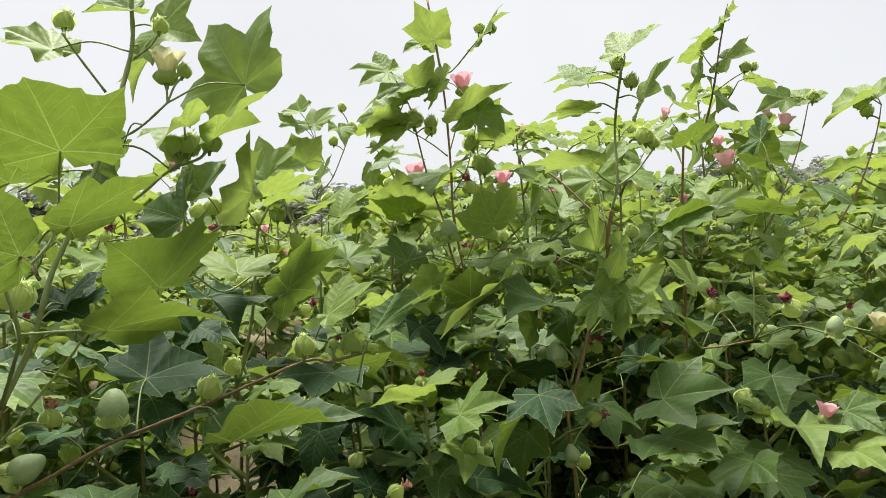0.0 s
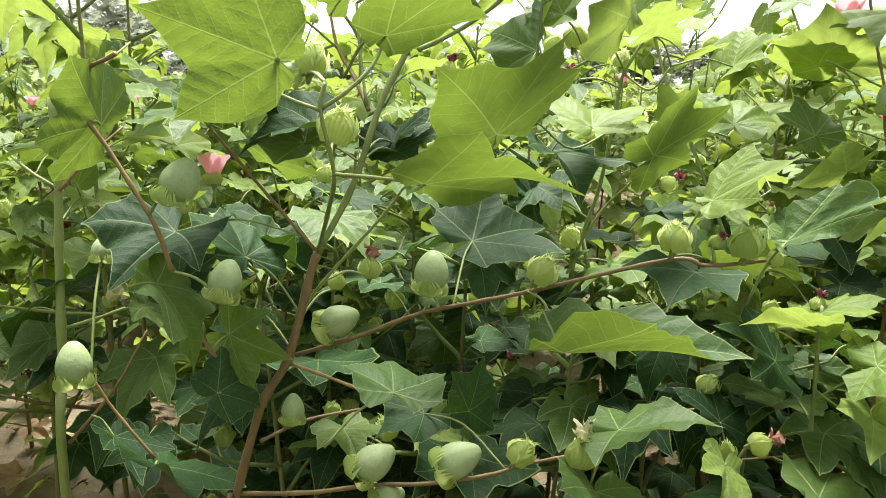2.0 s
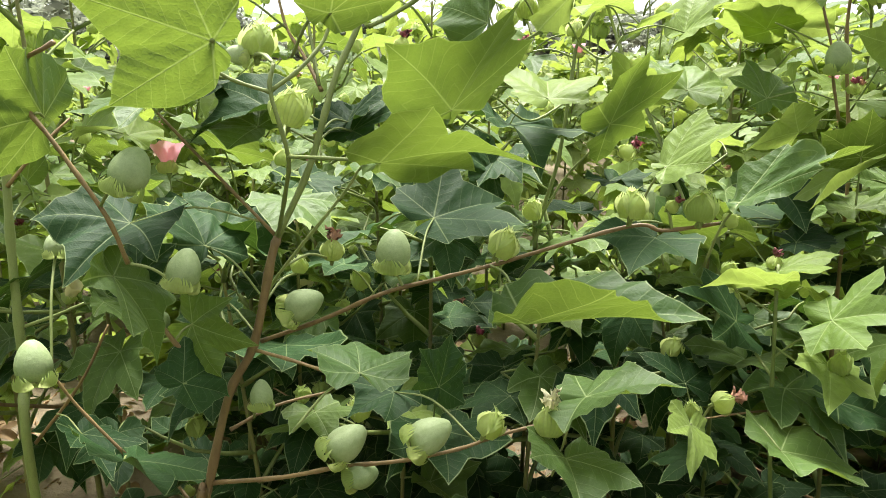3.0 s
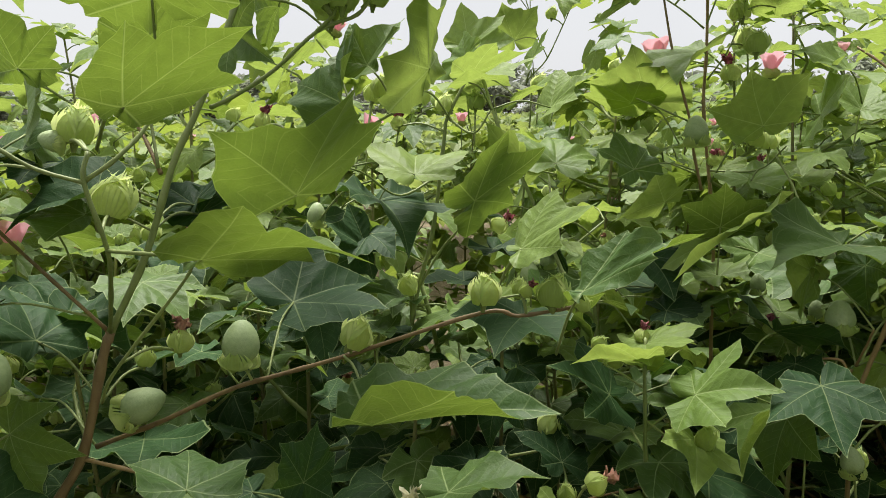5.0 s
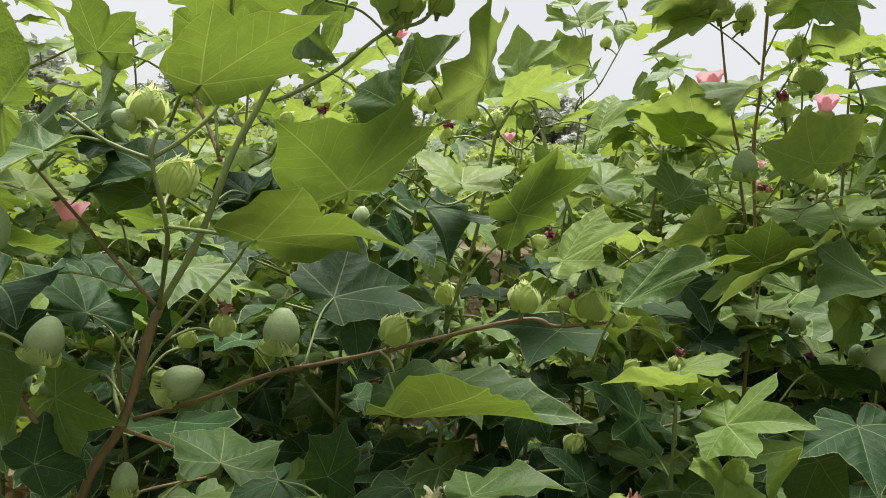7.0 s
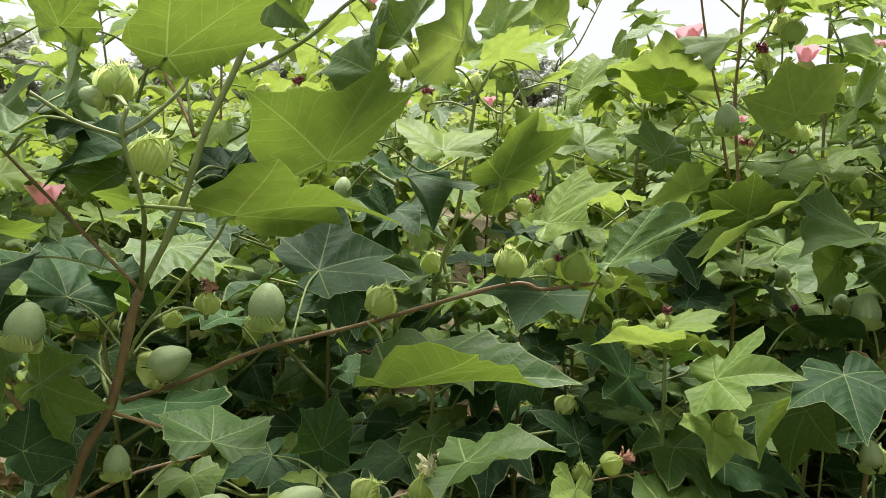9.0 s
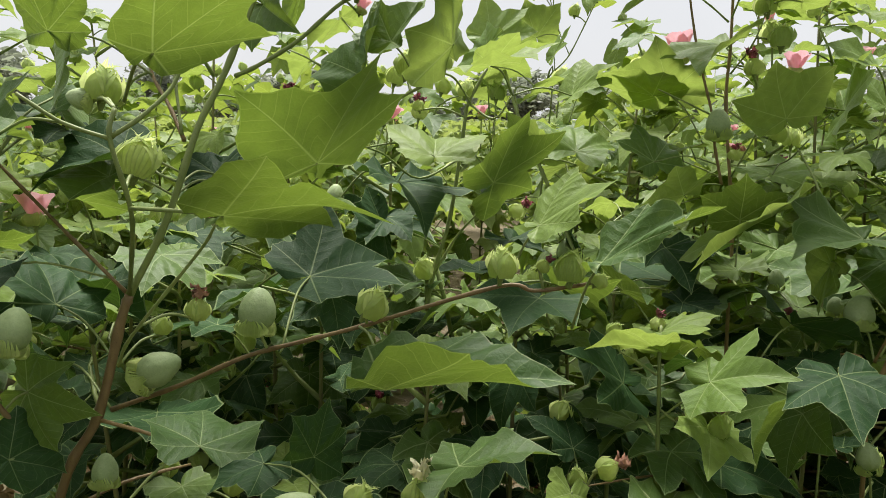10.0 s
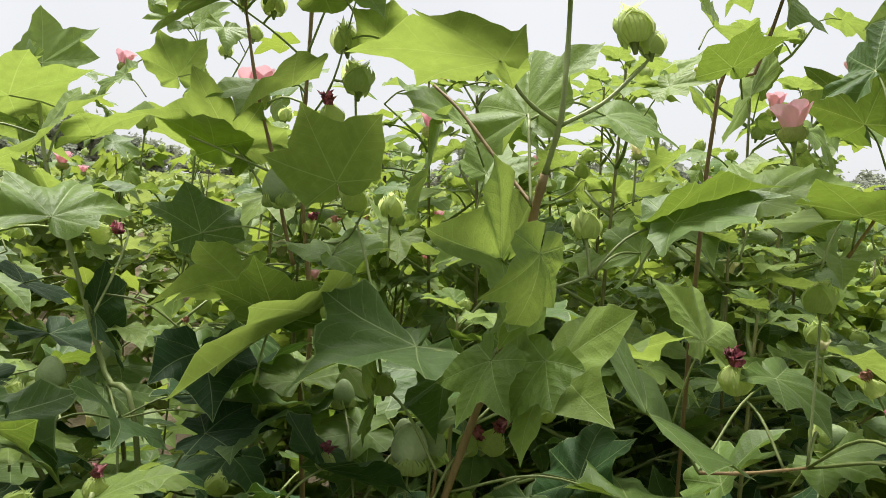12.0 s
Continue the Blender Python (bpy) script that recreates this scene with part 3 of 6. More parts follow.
def build_tree(rng, height):
    """A scrubby field tree: tapered trunk, limbs, and a ragged crown of small leaf tufts."""
    root = new("tree")
    bm = bmesh.new()
    add_tube(bm, smooth_line([(0, 0, -0.1), (0.1 * height * 0.3, 0, height * 0.2), (0.02 * height, 0.03 * height, height * 0.45)]), 0.035 * height, 0.018 * height, 7)
    ends = []
    for k in range(9):
        a, r = k * 2.4, height * rng.uniform(0.16, 0.42)
        end = Vector((r * math.cos(a), r * math.sin(a), height * rng.uniform(0.5, 0.95)))
        start = Vector((0.02 * height, 0.03 * height, height * rng.uniform(0.28, 0.45)))
        add_tube(bm, smooth_line([start, start.lerp(end, 0.5) + Vector((0, 0, -0.04 * height)), end], 3), 0.013 * height, 0.004 * height, 5)
        ends.append((start, end))
    part("trunk", bm, BARK, root)
    vs, fs = [], []
    for start, end in ends:
        for _ in range(220):
            c = start.lerp(end, rng.uniform(0.45, 1.15)) + Vector((rng.gauss(0, 1), rng.gauss(0, 1), rng.gauss(0, 0.7))) * height * 0.075
            s = height * rng.uniform(0.03, 0.065)
            q = Euler((rng.uniform(0, 6), rng.uniform(0, 6), rng.uniform(0, 6))).to_matrix()
            n = len(vs)
            vs += [c + q @ Vector(v) * s for v in ((0, -1, 0), (0.5, 0, 0.15), (0, 1.2, 0), (-0.5, 0, 0.15))]
            fs.append((n, n + 1, n + 2, n + 3))
    me = bpy.data.meshes.new("crown")
    me.from_pydata([tuple(v) for v in vs], [], fs)
    part_of("crown", me, HAZED_TREE_LEAF, root)
    return tagged(root, "scrubby tree at the field's edge, its grey-green lightened for haze", "tree", "trees along the field edge")


def tree_line():
    rng = random.Random(11)
    kinds = [build_tree(rng, h) for h in (6.0, 5.0, 7.0)]
    first = [(-30, 66), (2, 72), (40, 70)]
    for ob, (x, y) in zip(kinds, first):
        ob.location = (x, y, 0)
    for k in range(100):
        a = radians(-54 + 108 * k / 99 + rng.uniform(-1, 1))
        r = rng.uniform(60, 92)
        s = rng.choice((0.42, 0.5, 0.62, 0.85)) * rng.uniform(0.8, 1.15)
        copy_thing(kinds[k % 3], Matrix.LocRotScale((r * math.sin(a), r * math.cos(a), 0), Euler((0, 0, rng.uniform(0, 6))), Vector((s * 1.5, s * 1.5, s))))


tree_line()

# ---- near plants ----
SHAPES = [dict(cut=0.03, droop=0.28, cup=0.14, ripple=0.04), dict(cut=0.09, droop=0.1, cup=0.3, ripple=0.05), dict(cut=0.06, droop=0.42, cup=0.1, ripple=0.06, twist=0.2),
          dict(cut=0.11, droop=0.2, cup=0.35, ripple=0.07), dict(cut=0.01, droop=0.16, cup=0.2, ripple=0.05, fold=0.5), dict(cut=0.07, droop=0.5, cup=0.3, ripple=0.05, twist=-0.25),
          dict(cut=0.05, droop=0.2, cup=1.0, ripple=0.06, fold=0.4), dict(cut=0.08, droop=0.7, cup=0.6, ripple=0.07, twist=0.3)]
STALKED = {}
for age, mat in (("young", LEAF_YOUNG), ("ripe", LEAF_RIPE), ("old_shaded", LEAF_OLD_SHADED)):
    STALKED[age] = []
    for k, shape in enumerate(SHAPES):
        leaf = blade_mesh("leaf", stalk=0.62 + 0.1 * (k % 3), seed=20 + k, rings=3, **shape)
        leaf.shade_smooth()
        leaf.materials.append(mat)
        leaf.materials.append(STEM_GREEN)
        STALKED[age].append(leaf)


# age by height; the lowest also take the green with shade in it
def leaf_tone(f, rng):
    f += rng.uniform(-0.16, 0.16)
    return "young" if f > 0.84 else "ripe" if f > 0.57 else "old_shaded"


def stalked_leaf(plant, at, turn, lift, size, age, k):
    """A leaf on its stalk, at a node, pointing outwards at turn degrees."""
    m = Matrix.Translation(at) @ Matrix.Rotation(radians(turn), 4, "Z") @ Matrix.Rotation(radians(lift), 4, "X") @ Matrix.Diagonal((size, size, size, 1))
    return hang("leaf", STALKED[age][k % 8], plant, m)


def grown_plant(rng, height, x, y, bare_below=0.12, fruit=1.0, shade=0.0):
    """A branching cotton plant grown by rule: a main stem, zigzag fruiting branches, a leaf and a bud or boll at each
    node; shade shifts its leaves to the darkened green.
    """
    root = plant_root(x, y, "leafy green cotton plant with bolls, buds and pink flowers")
    lean = Vector((rng.uniform(-0.06, 0.06), rng.uniform(-0.06, 0.06), 0))
    spine = [Vector((0, 0, -0.05)), Vector((0, 0, height * 0.3)) + lean * 0.5, Vector((0, 0, height * 0.65)) + lean, Vector((0, 0, height)) + lean * 1.6]
    line = smooth_line(spine, 6)
    tube("stem", spine, 0.0062, 0.0022, STEM_OLIVE, root, 7, steps=5)
    nodes = int(height / 0.075)
    for i in range(nodes):
        f = (i + 0.6) / nodes
        if f < bare_below:
            continue
        at = line[min(int(f * (len(line) - 1)), len(line) - 1)]
        turn = i * 137.5 + rng.uniform(-15, 15)
        age = leaf_tone(at.z / 1.28 - shade, rng)
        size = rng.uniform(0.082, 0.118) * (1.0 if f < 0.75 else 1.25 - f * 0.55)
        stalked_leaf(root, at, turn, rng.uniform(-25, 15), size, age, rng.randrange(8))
        reach = (0.42 * (1 - 0.72 * f)) * rng.uniform(0.7, 1.15)
        a = radians(turn + 100)
        out = Vector((-math.sin(a), math.cos(a), 0))
        steps = max(2, int(reach / 0.095))
        path, p = [at.copy()], at.copy()
        for k in range(steps):
            kink = Vector((out.y, -out.x, 0)) * (0.025 if k % 2 else -0.025)
            p = p + out * (reach / steps) + kink + Vector((0, 0, rng.uniform(0.028, 0.06)))
            path.append(p.copy())
        tube("branch", path, 0.0042, 0.0016, STEM_GREEN if f > 0.5 else STEM_RED, root, 5, steps=2)
        for k, p in enumerate(path[1:]):
            stalked_leaf(root, p, turn + 100 + (70 if k % 2 else -70) + rng.uniform(-25, 25), rng.uniform(-30, 12), rng.uniform(0.072, 0.106) * (1 - 0.22 * k / steps), leaf_tone((p.z + 0.05) / 1.28 - shade, rng), rng.randrange(8))
            if rng.random() < 0.72 * fruit:
                way = out * rng.uniform(-0.2, 0.5) + Vector((rng.uniform(-0.3, 0.3), rng.uniform(-0.3, 0.3), 1))
                spot = p + way.normalized() * 0.022
                pick = rng.random()
                if f > 0.66 or k == steps - 1:
                    if pick < 0.10:
                        flower(root, spot, way, rng.uniform(0.028, 0.036), "pink" if p.z > 1.05 else "wilted" if rng.random() < 0.6 else "cream", rng.randrange(9))
                    else:
                        bud(root, spot, way, rng.uniform(0.022, 0.034), rng.randrange(9))
                elif pick < 0.62:
                    boll(root, spot, way, rng.uniform(0.028, 0.038), rng.randrange(9), rng.uniform(0, 0.4))
                elif pick < 0.8:
                    flower(root, spot, way, 0.034, "wilted" if pick < 0.72 else "withered", rng.randrange(9))
    for k in range(4):
        stalked_leaf(root, line[-1] - Vector((0, 0, 0.012 * k)), 95 * k + 20, 38 - 12 * k, 0.035 + 0.012 * k, "young", k)
    bud(root, line[-1] + Vector((0.006, 0, 0.004)), (0.2, 0, 1), 0.018, 3)
    return root

LEAF_OF = {"young": LEAF_YOUNG, "ripe": LEAF_RIPE, "old_shaded": LEAF_OLD_SHADED}
grown = [0]


def local(plant, p):
    return Vector(p) - plant.location


def limb(plant, name, r0, r1, mat, *points):
    """A stem or branch with swollen nodes and a coat of short hairs."""
    bm = bmesh.new()
    line = smooth_line([local(plant, p) for p in points], 5)
    add_tube(bm, line, r0, r1, 8, 0, True)
    rng = random.Random(len(line) * 31 + int(r0 * 1e5))
    for a, b in zip(line, line[1:]):
        way = (b - a).normalized()
        for _ in range(min(60, int((b - a).length * 900)) if a.z > 0.6 else 0):
            out = way.cross(Vector((rng.gauss(0, 1), rng.gauss(0, 1), rng.gauss(0, 1)))).normalized()
            at = a.lerp(b, rng.random()) + out * r1 * 0.95
            side = way.cross(out) * 0.00011
            tip = at + out * (r0 - r1 + rng.uniform(0.0008, 0.0018)) + way * rng.uniform(-0.0004, 0.0007)
            bm.faces.new([bm.verts.new(v) for v in (at - side, at + side, tip)])
    return part(name, bm, mat, plant)


def stalk(plant, foot, end, r0=0.0012, r1=0.0010):
    """A leaf or fruit stalk, bowed a little upwards."""
    a, b = local(plant, foot), local(plant, end)
    mid = a.lerp(b, 0.5) + Vector((0, 0, 0.12 * (b - a).length))
    return tube("stalk", [a, mid, b], r0, r1, STEM_GREEN, plant, 6, steps=4)


def blade(plant, age, at, turn, size, wide, foot, droop=None, cup=None, fold=0.0, cut=None, ripple=None, twist=None, heart=1.0):
    """One leaf with its own lobes, sag and ripple, on its stalk."""
    grown[0] += 1
    rng = random.Random(grown[0] * 7)
    me = blade_mesh("leaf", seed=grown[0], cut=rng.uniform(-0.02, 0.11) if cut is None else cut, wide=wide, droop=rng.uniform(0.05, 0.34) if droop is None else droop,
                    cup=rng.choice((rng.uniform(0.12, 0.45), rng.uniform(0.2, 0.5), rng.uniform(0.5, 0.95))) if cup is None else cup, ripple=rng.uniform(0.03, 0.075) if ripple is None else ripple, fold=fold,
                    twist=rng.uniform(-0.12, 0.12) if twist is None else twist, heart=heart, rings=6)
    ob = part_of("leaf", me, LEAF_OF[age], plant)
    ob.matrix_basis = Matrix.LocRotScale(local(plant, at), Euler([radians(a) for a in turn]), Vector((size,) * 3))
    stalk(plant, foot, at)
    return ob


def fruit(plant, kind, at, way, size, seed, foot):
    """A boll, bud or flower on its short stalk."""
    p = local(plant, at)
    if kind == "boll":
        ob = boll(plant, p, way, size, seed, 0.25 if seed % 2 else 0.5)
    elif kind == "bud":
        ob = bud(plant, p, way, size, seed)
    else:
        ob = flower(plant, p, way, size, kind, seed, 6)
    if (Vector(at) - Vector(foot)).length > 0.004:
        stalk(plant, foot, at, 0.0014, 0.0014)
    return ob


# ---- the near plants, each leaf, boll and flower where it grows ----
# some ages are picked for tone: darker where shaded, lighter where lit
plant = plant_root(-0.64, 0.7, "tall cotton plant with a reddish stem, green bolls and broad leaves")
limb(plant, "stem", 0.0042, 0.0040, STEM_RED, (-0.64, 0.7, -0.05), (-0.397, 0.51, 0.725), (-0.388, 0.52, 0.758), (-0.365, 0.544, 0.859), (-0.34, 0.555, 0.908), (-0.321, 0.569, 0.99), (-0.315, 0.575, 1.011))
limb(plant, "stem", 0.0033, 0.0024, STEM_GREEN, (-0.315, 0.575, 1.011), (-0.283, 0.586, 1.076), (-0.262, 0.61, 1.153), (-0.24, 0.623, 1.202), (-0.209, 0.637, 1.282), (-0.176, 0.701, 1.411), (-0.17, 0.702, 1.474), (-0.17, 0.704, 1.513))
limb(plant, "branch", 0.0023, 0.0015, STEM_RED, (-0.348, 0.592, 0.897), (-0.284, 0.592, 0.922), (-0.219, 0.589, 0.953), (-0.164, 0.583, 0.971), (-0.108, 0.577, 0.989), (0.004, 0.566, 1.028), (0.033, 0.566, 1.025), (0.064, 0.567, 1.029), (0.09, 0.568, 1.034))
limb(plant, "branch", 0.0023, 0.0015, STEM_RED, (-0.381, 0.525, 0.775), (-0.311, 0.527, 0.785), (-0.25, 0.529, 0.8), (-0.194, 0.529, 0.81), (-0.141, 0.539, 0.82), (-0.107, 0.547, 0.831), (-0.063, 0.556, 0.842))
limb(plant, "branch", 0.0018, 0.0015, STEM_RED, (-0.339, 0.554, 0.904), (-0.298, 0.548, 0.897), (-0.255, 0.541, 0.888))
limb(plant, "branch", 0.0018, 0.0013, STEM_RED, (-0.365, 0.54, 0.825), (-0.333, 0.578, 0.833), (-0.291, 0.625, 0.828))
limb(plant, "branch", 0.0025, 0.0017, STEM_RED, (-0.366, 0.548, 0.856), (-0.388, 0.533, 0.89), (-0.413, 0.522, 0.939), (-0.442, 0.51, 0.989))
limb(plant, "branch", 0.0017, 0.0013, STEM_RED, (-0.317, 0.575, 1.012), (-0.363, 0.563, 1.07), (-0.408, 0.551, 1.128))
limb(plant, "branch", 0.0019, 0.0017, STEM_GREEN, (-0.313, 0.571, 1.013), (-0.283, 0.521, 1.065), (-0.267, 0.49, 1.099), (-0.274, 0.481, 1.148), (-0.272, 0.487, 1.169))
limb(plant, "branch", 0.0015, 0.0013, STEM_GREEN, (-0.267, 0.49, 1.098), (-0.224, 0.465, 1.1), (-0.184, 0.45, 1.1))
limb(plant, "branch", 0.0015, 0.0013, STEM_GREEN, (-0.274, 0.481, 1.148), (-0.301, 0.47, 1.159), (-0.326, 0.461, 1.178))
limb(plant, "branch", 0.0017, 0.0013, STEM_GREEN, (-0.274, 0.482, 1.149), (-0.253, 0.488, 1.164), (-0.237, 0.507, 1.187), (-0.23, 0.516, 1.216))
limb(plant, "branch", 0.0020, 0.0015, STEM_GREEN, (-0.231, 0.626, 1.2), (-0.209, 0.617, 1.208), (-0.17, 0.609, 1.229), (-0.13, 0.604, 1.26), (-0.096, 0.605, 1.273), (-0.08, 0.598, 1.292))
limb(plant, "branch", 0.0017, 0.0012, STEM_GREEN, (-0.13, 0.604, 1.26), (-0.112, 0.596, 1.277), (-0.11, 0.59, 1.307))
limb(plant, "branch", 0.0019, 0.0013, STEM_RED, (-0.279, 0.622, 1.143), (-0.302, 0.647, 1.174), (-0.327, 0.672, 1.202), (-0.344, 0.698, 1.237))
limb(plant, "branch", 0.0015, 0.0013, STEM_GREEN, (-0.281, 0.622, 1.148), (-0.298, 0.653, 1.206), (-0.306, 0.67, 1.246))
limb(plant, "branch", 0.0017, 0.0012, STEM_GREEN, (-0.345, 0.604, 0.935), (-0.324, 0.59, 0.968), (-0.248, 0.565, 1.052), (-0.227, 0.55, 1.078))
limb(plant, "branch", 0.0015, 0.0013, STEM_GREEN, (-0.207, 0.704, 1.304), (-0.168, 0.674, 1.319), (-0.131, 0.644, 1.344))
limb(plant, "branch", 0.0014, 0.0011, STEM_GREEN, (-0.171, 0.7, 1.41), (-0.149, 0.673, 1.418), (-0.135, 0.659, 1.432))
limb(plant, "branch", 0.0014, 0.0011, STEM_GREEN, (-0.198, 0.642, 1.357), (-0.221, 0.629, 1.394), (-0.234, 0.613, 1.418))
limb(plant, "branch", 0.0019, 0.0017, STEM_RED, (-0.403, 0.47, 1.013), (-0.409, 0.459, 1.055), (-0.441, 0.458, 1.109), (-0.472, 0.457, 1.162), (-0.425, 0.45, 1.187))
limb(plant, "branch", 0.0017, 0.0013, STEM_RED, (-0.47, 0.528, 0.796), (-0.512, 0.526, 0.847), (-0.532, 0.522, 0.884))
blade(plant, "ripe", (-0.182, 0.442, 1.1), (14, -24, -95), 0.112, 0.92, (-0.184, 0.45, 1.1), droop=0.1, cup=0.1, cut=0.03, heart=0.5)
blade(plant, "ripe", (-0.148, 0.575, 1.127), (50, 6, -124), 0.118, 0.98, (-0.227, 0.55, 1.078), droop=0.05, cup=0.15, fold=0.2, cut=-0.03, heart=0.6)
blade(plant, "ripe", (-0.191, 0.373, 1.197), (34, -17, -110), 0.087, 0.74, (-0.238, 0.433, 1.173), droop=0.05, cup=0.1, cut=0.03, ripple=0.03, heart=0.45)
blade(plant, "ripe", (-0.218, 0.488, 1.272), (41, 6, -180), 0.111, 1.02, (-0.23, 0.516, 1.216))
blade(plant, "ripe", (-0.181, 0.197, 1.178), (50, 63, 161), 0.050, 0.98, (-0.22, 0.267, 1.178), droop=0.05, cup=0.1, cut=0.03, ripple=0.03, heart=0.45)
blade(plant, "ripe", (-0.377, 0.589, 1.233), (62, 0, 173), 0.059, 0.97, (-0.327, 0.672, 1.202))
blade(plant, "old_shaded", (-0.445, 0.543, 0.975), (61, -9, 4), 0.058, 0.94, (-0.434, 0.513, 0.976))
blade(plant, "old_shaded", (-0.383, 0.616, 1.152), (-18, -6, -113), 0.078, 0.94, (-0.408, 0.551, 1.128))
blade(plant, "ripe", (-0.387, 0.598, 1.166), (10, -21, 51), 0.071, 0.86, (-0.408, 0.551, 1.128))
blade(plant, "old_shaded", (-0.261, 0.659, 1.101), (38, 2, -24), 0.062, 0.91, (-0.278, 0.592, 1.096))
blade(plant, "ripe", (-0.333, 0.735, 1.261), (33, -16, -82), 0.103, 0.99, (-0.344, 0.698, 1.237))
blade(plant, "young", (-0.04, 0.658, 1.231), (72, 33, -121), 0.091, 0.99, (-0.05, 0.709, 1.23), droop=0.05, cup=0.45)
blade(plant, "ripe", (-0.126, 0.687, 1.203), (70, -24, -48), 0.085, 0.96, (-0.108, 0.708, 1.175))
blade(plant, "young", (-0.108, 0.59, 1.308), (-8, 20, 148), 0.070, 0.91, (-0.11, 0.59, 1.307))
blade(plant, "young", (-0.079, 0.598, 1.294), (28, -23, -53), 0.088, 0.96, (-0.08, 0.598, 1.292))
blade(plant, "ripe", (-0.219, 0.675, 1.268), (-52, 62, 164), 0.066, 0.84, (-0.306, 0.67, 1.246))
blade(plant, "ripe", (-0.103, 0.712, 1.239), (57, 10, -47), 0.063, 0.97, (-0.075, 0.707, 1.195))
blade(plant, "ripe", (-0.078, 0.47, 0.972), (8, -5, -92), 0.135, 0.58, (-0.115, 0.578, 0.987), droop=0.02, cup=1.15, fold=0.3, cut=-0.06, ripple=0.05, heart=0.7)
blade(plant, "ripe", (-0.203, 0.438, 0.94), (13, 13, 19), 0.061, 0.97, (-0.245, 0.4, 0.909), droop=0.25, cup=0.2, fold=0.5, cut=-0.04)
blade(plant, "old_shaded", (-0.186, 0.7, 1.003), (13, 21, -50), 0.109, 1.00, (-0.185, 0.585, 0.964))
blade(plant, "old_shaded", (-0.385, 0.5, 0.892), (4, 44, -11), 0.066, 0.79, (-0.365, 0.544, 0.859), droop=0.1, cup=0.1, cut=0.02)
blade(plant, "ripe", (-0.433, 0.492, 0.994), (-50, -1, -77), 0.084, 0.98, (-0.442, 0.51, 0.989), droop=0.3, cup=0.5)
blade(plant, "ripe", (-0.394, 0.544, 0.932), (-28, 74, -144), 0.066, 0.85, (-0.404, 0.526, 0.921), droop=0.4, cup=0.18, fold=0.2)
blade(plant, "old_shaded", (-0.462, 0.511, 0.802), (9, -33, -126), 0.093, 0.97, (-0.47, 0.528, 0.796))
blade(plant, "ripe", (-0.459, 0.472, 1.131), (67, 45, -102), 0.089, 0.94, (-0.456, 0.458, 1.135))
blade(plant, "ripe", (-0.424, 0.543, 1.146), (11, 35, -115), 0.084, 0.93, (-0.408, 0.551, 1.128))
blade(plant, "old_shaded", (-0.315, 0.575, 1.129), (-6, -17, 116), 0.074, 0.99, (-0.272, 0.598, 1.115))
blade(plant, "ripe", (-0.356, 0.481, 1.149), (-7, -11, 121), 0.077, 0.99, (-0.301, 0.47, 1.159), droop=0.2, cup=0.24, fold=0.4)
blade(plant, "old_shaded", (-0.448, 0.551, 1.027), (-8, -13, 177), 0.091, 0.97, (-0.329, 0.572, 1.026))
blade(plant, "old_shaded", (-0.426, 0.646, 0.981), (40, 19, 55), 0.092, 0.97, (-0.345, 0.604, 0.935))
blade(plant, "young", (-0.039, 0.682, 1.372), (84, -38, -33), 0.130, 1.05, (-0.131, 0.644, 1.344), droop=0.3, cup=0.3)
blade(plant, "young", (-0.27, 0.727, 1.426), (33, -22, 55), 0.078, 0.95, (-0.175, 0.701, 1.418))
blade(plant, "young", (-0.153, 0.747, 1.426), (-43, -35, 84), 0.080, 0.98, (-0.175, 0.701, 1.426))
blade(plant, "young", (-0.14, 0.714, 1.451), (-29, 58, -171), 0.084, 0.92, (-0.172, 0.702, 1.45))
blade(plant, "young", (-0.172, 0.702, 1.469), (2, -34, 107), 0.056, 0.99, (-0.171, 0.702, 1.466))
blade(plant, "old_shaded", (-0.181, 0.679, 0.813), (-93, 154, -132), 0.064, 0.97, (-0.194, 0.699, 0.738), droop=0.15, cup=0.15, cut=0)
blade(plant, "old_shaded", (-0.225, 0.647, 0.82), (2, -7, 134), 0.061, 0.96, (-0.124, 0.543, 0.825))
blade(plant, "old_shaded", (-0.304, 0.747, 0.934), (11, 1, 123), 0.072, 0.99, (-0.272, 0.768, 0.888))
blade(plant, "old_shaded", (-0.455, 0.688, 0.905), (3, 41, 53), 0.070, 0.87, (-0.348, 0.592, 0.897))
blade(plant, "ripe", (-0.326, 0.575, 1.113), (21, -22, 55), 0.077, 0.89, (-0.278, 0.592, 1.096))
blade(plant, "ripe", (-0.387, 0.606, 1.179), (93, 53, 113), 0.089, 0.94, (-0.408, 0.551, 1.128))
blade(plant, "old_shaded", (-0.265, 0.657, 1.11), (31, -14, -10), 0.068, 0.87, (-0.275, 0.595, 1.105))
blade(plant, "ripe", (-0.405, 0.669, 1.081), (36, -17, 171), 0.086, 0.95, (-0.407, 0.697, 1.028))
fruit(plant, "boll", (-0.37, 0.488, 0.987), (0.2, 0.274, 0.941), 0.034, 1, (-0.403, 0.47, 1.013))
fruit(plant, "boll", (-0.315, 0.584, 0.933), (0.91, 0.088, 0.404), 0.039, 2, (-0.308, 0.592, 0.913))
fruit(plant, "boll", (-0.208, 0.584, 0.979), (0.073, 0.175, 0.982), 0.038, 3, (-0.198, 0.587, 0.959))
fruit(plant, "boll", (-0.533, 0.501, 0.885), (-0.144, 0.232, 0.962), 0.040, 4, (-0.532, 0.522, 0.884))
fruit(plant, "boll", (-0.331, 0.541, 0.85), (-0.05, 0.247, 0.968), 0.027, 5, (-0.349, 0.559, 0.829))
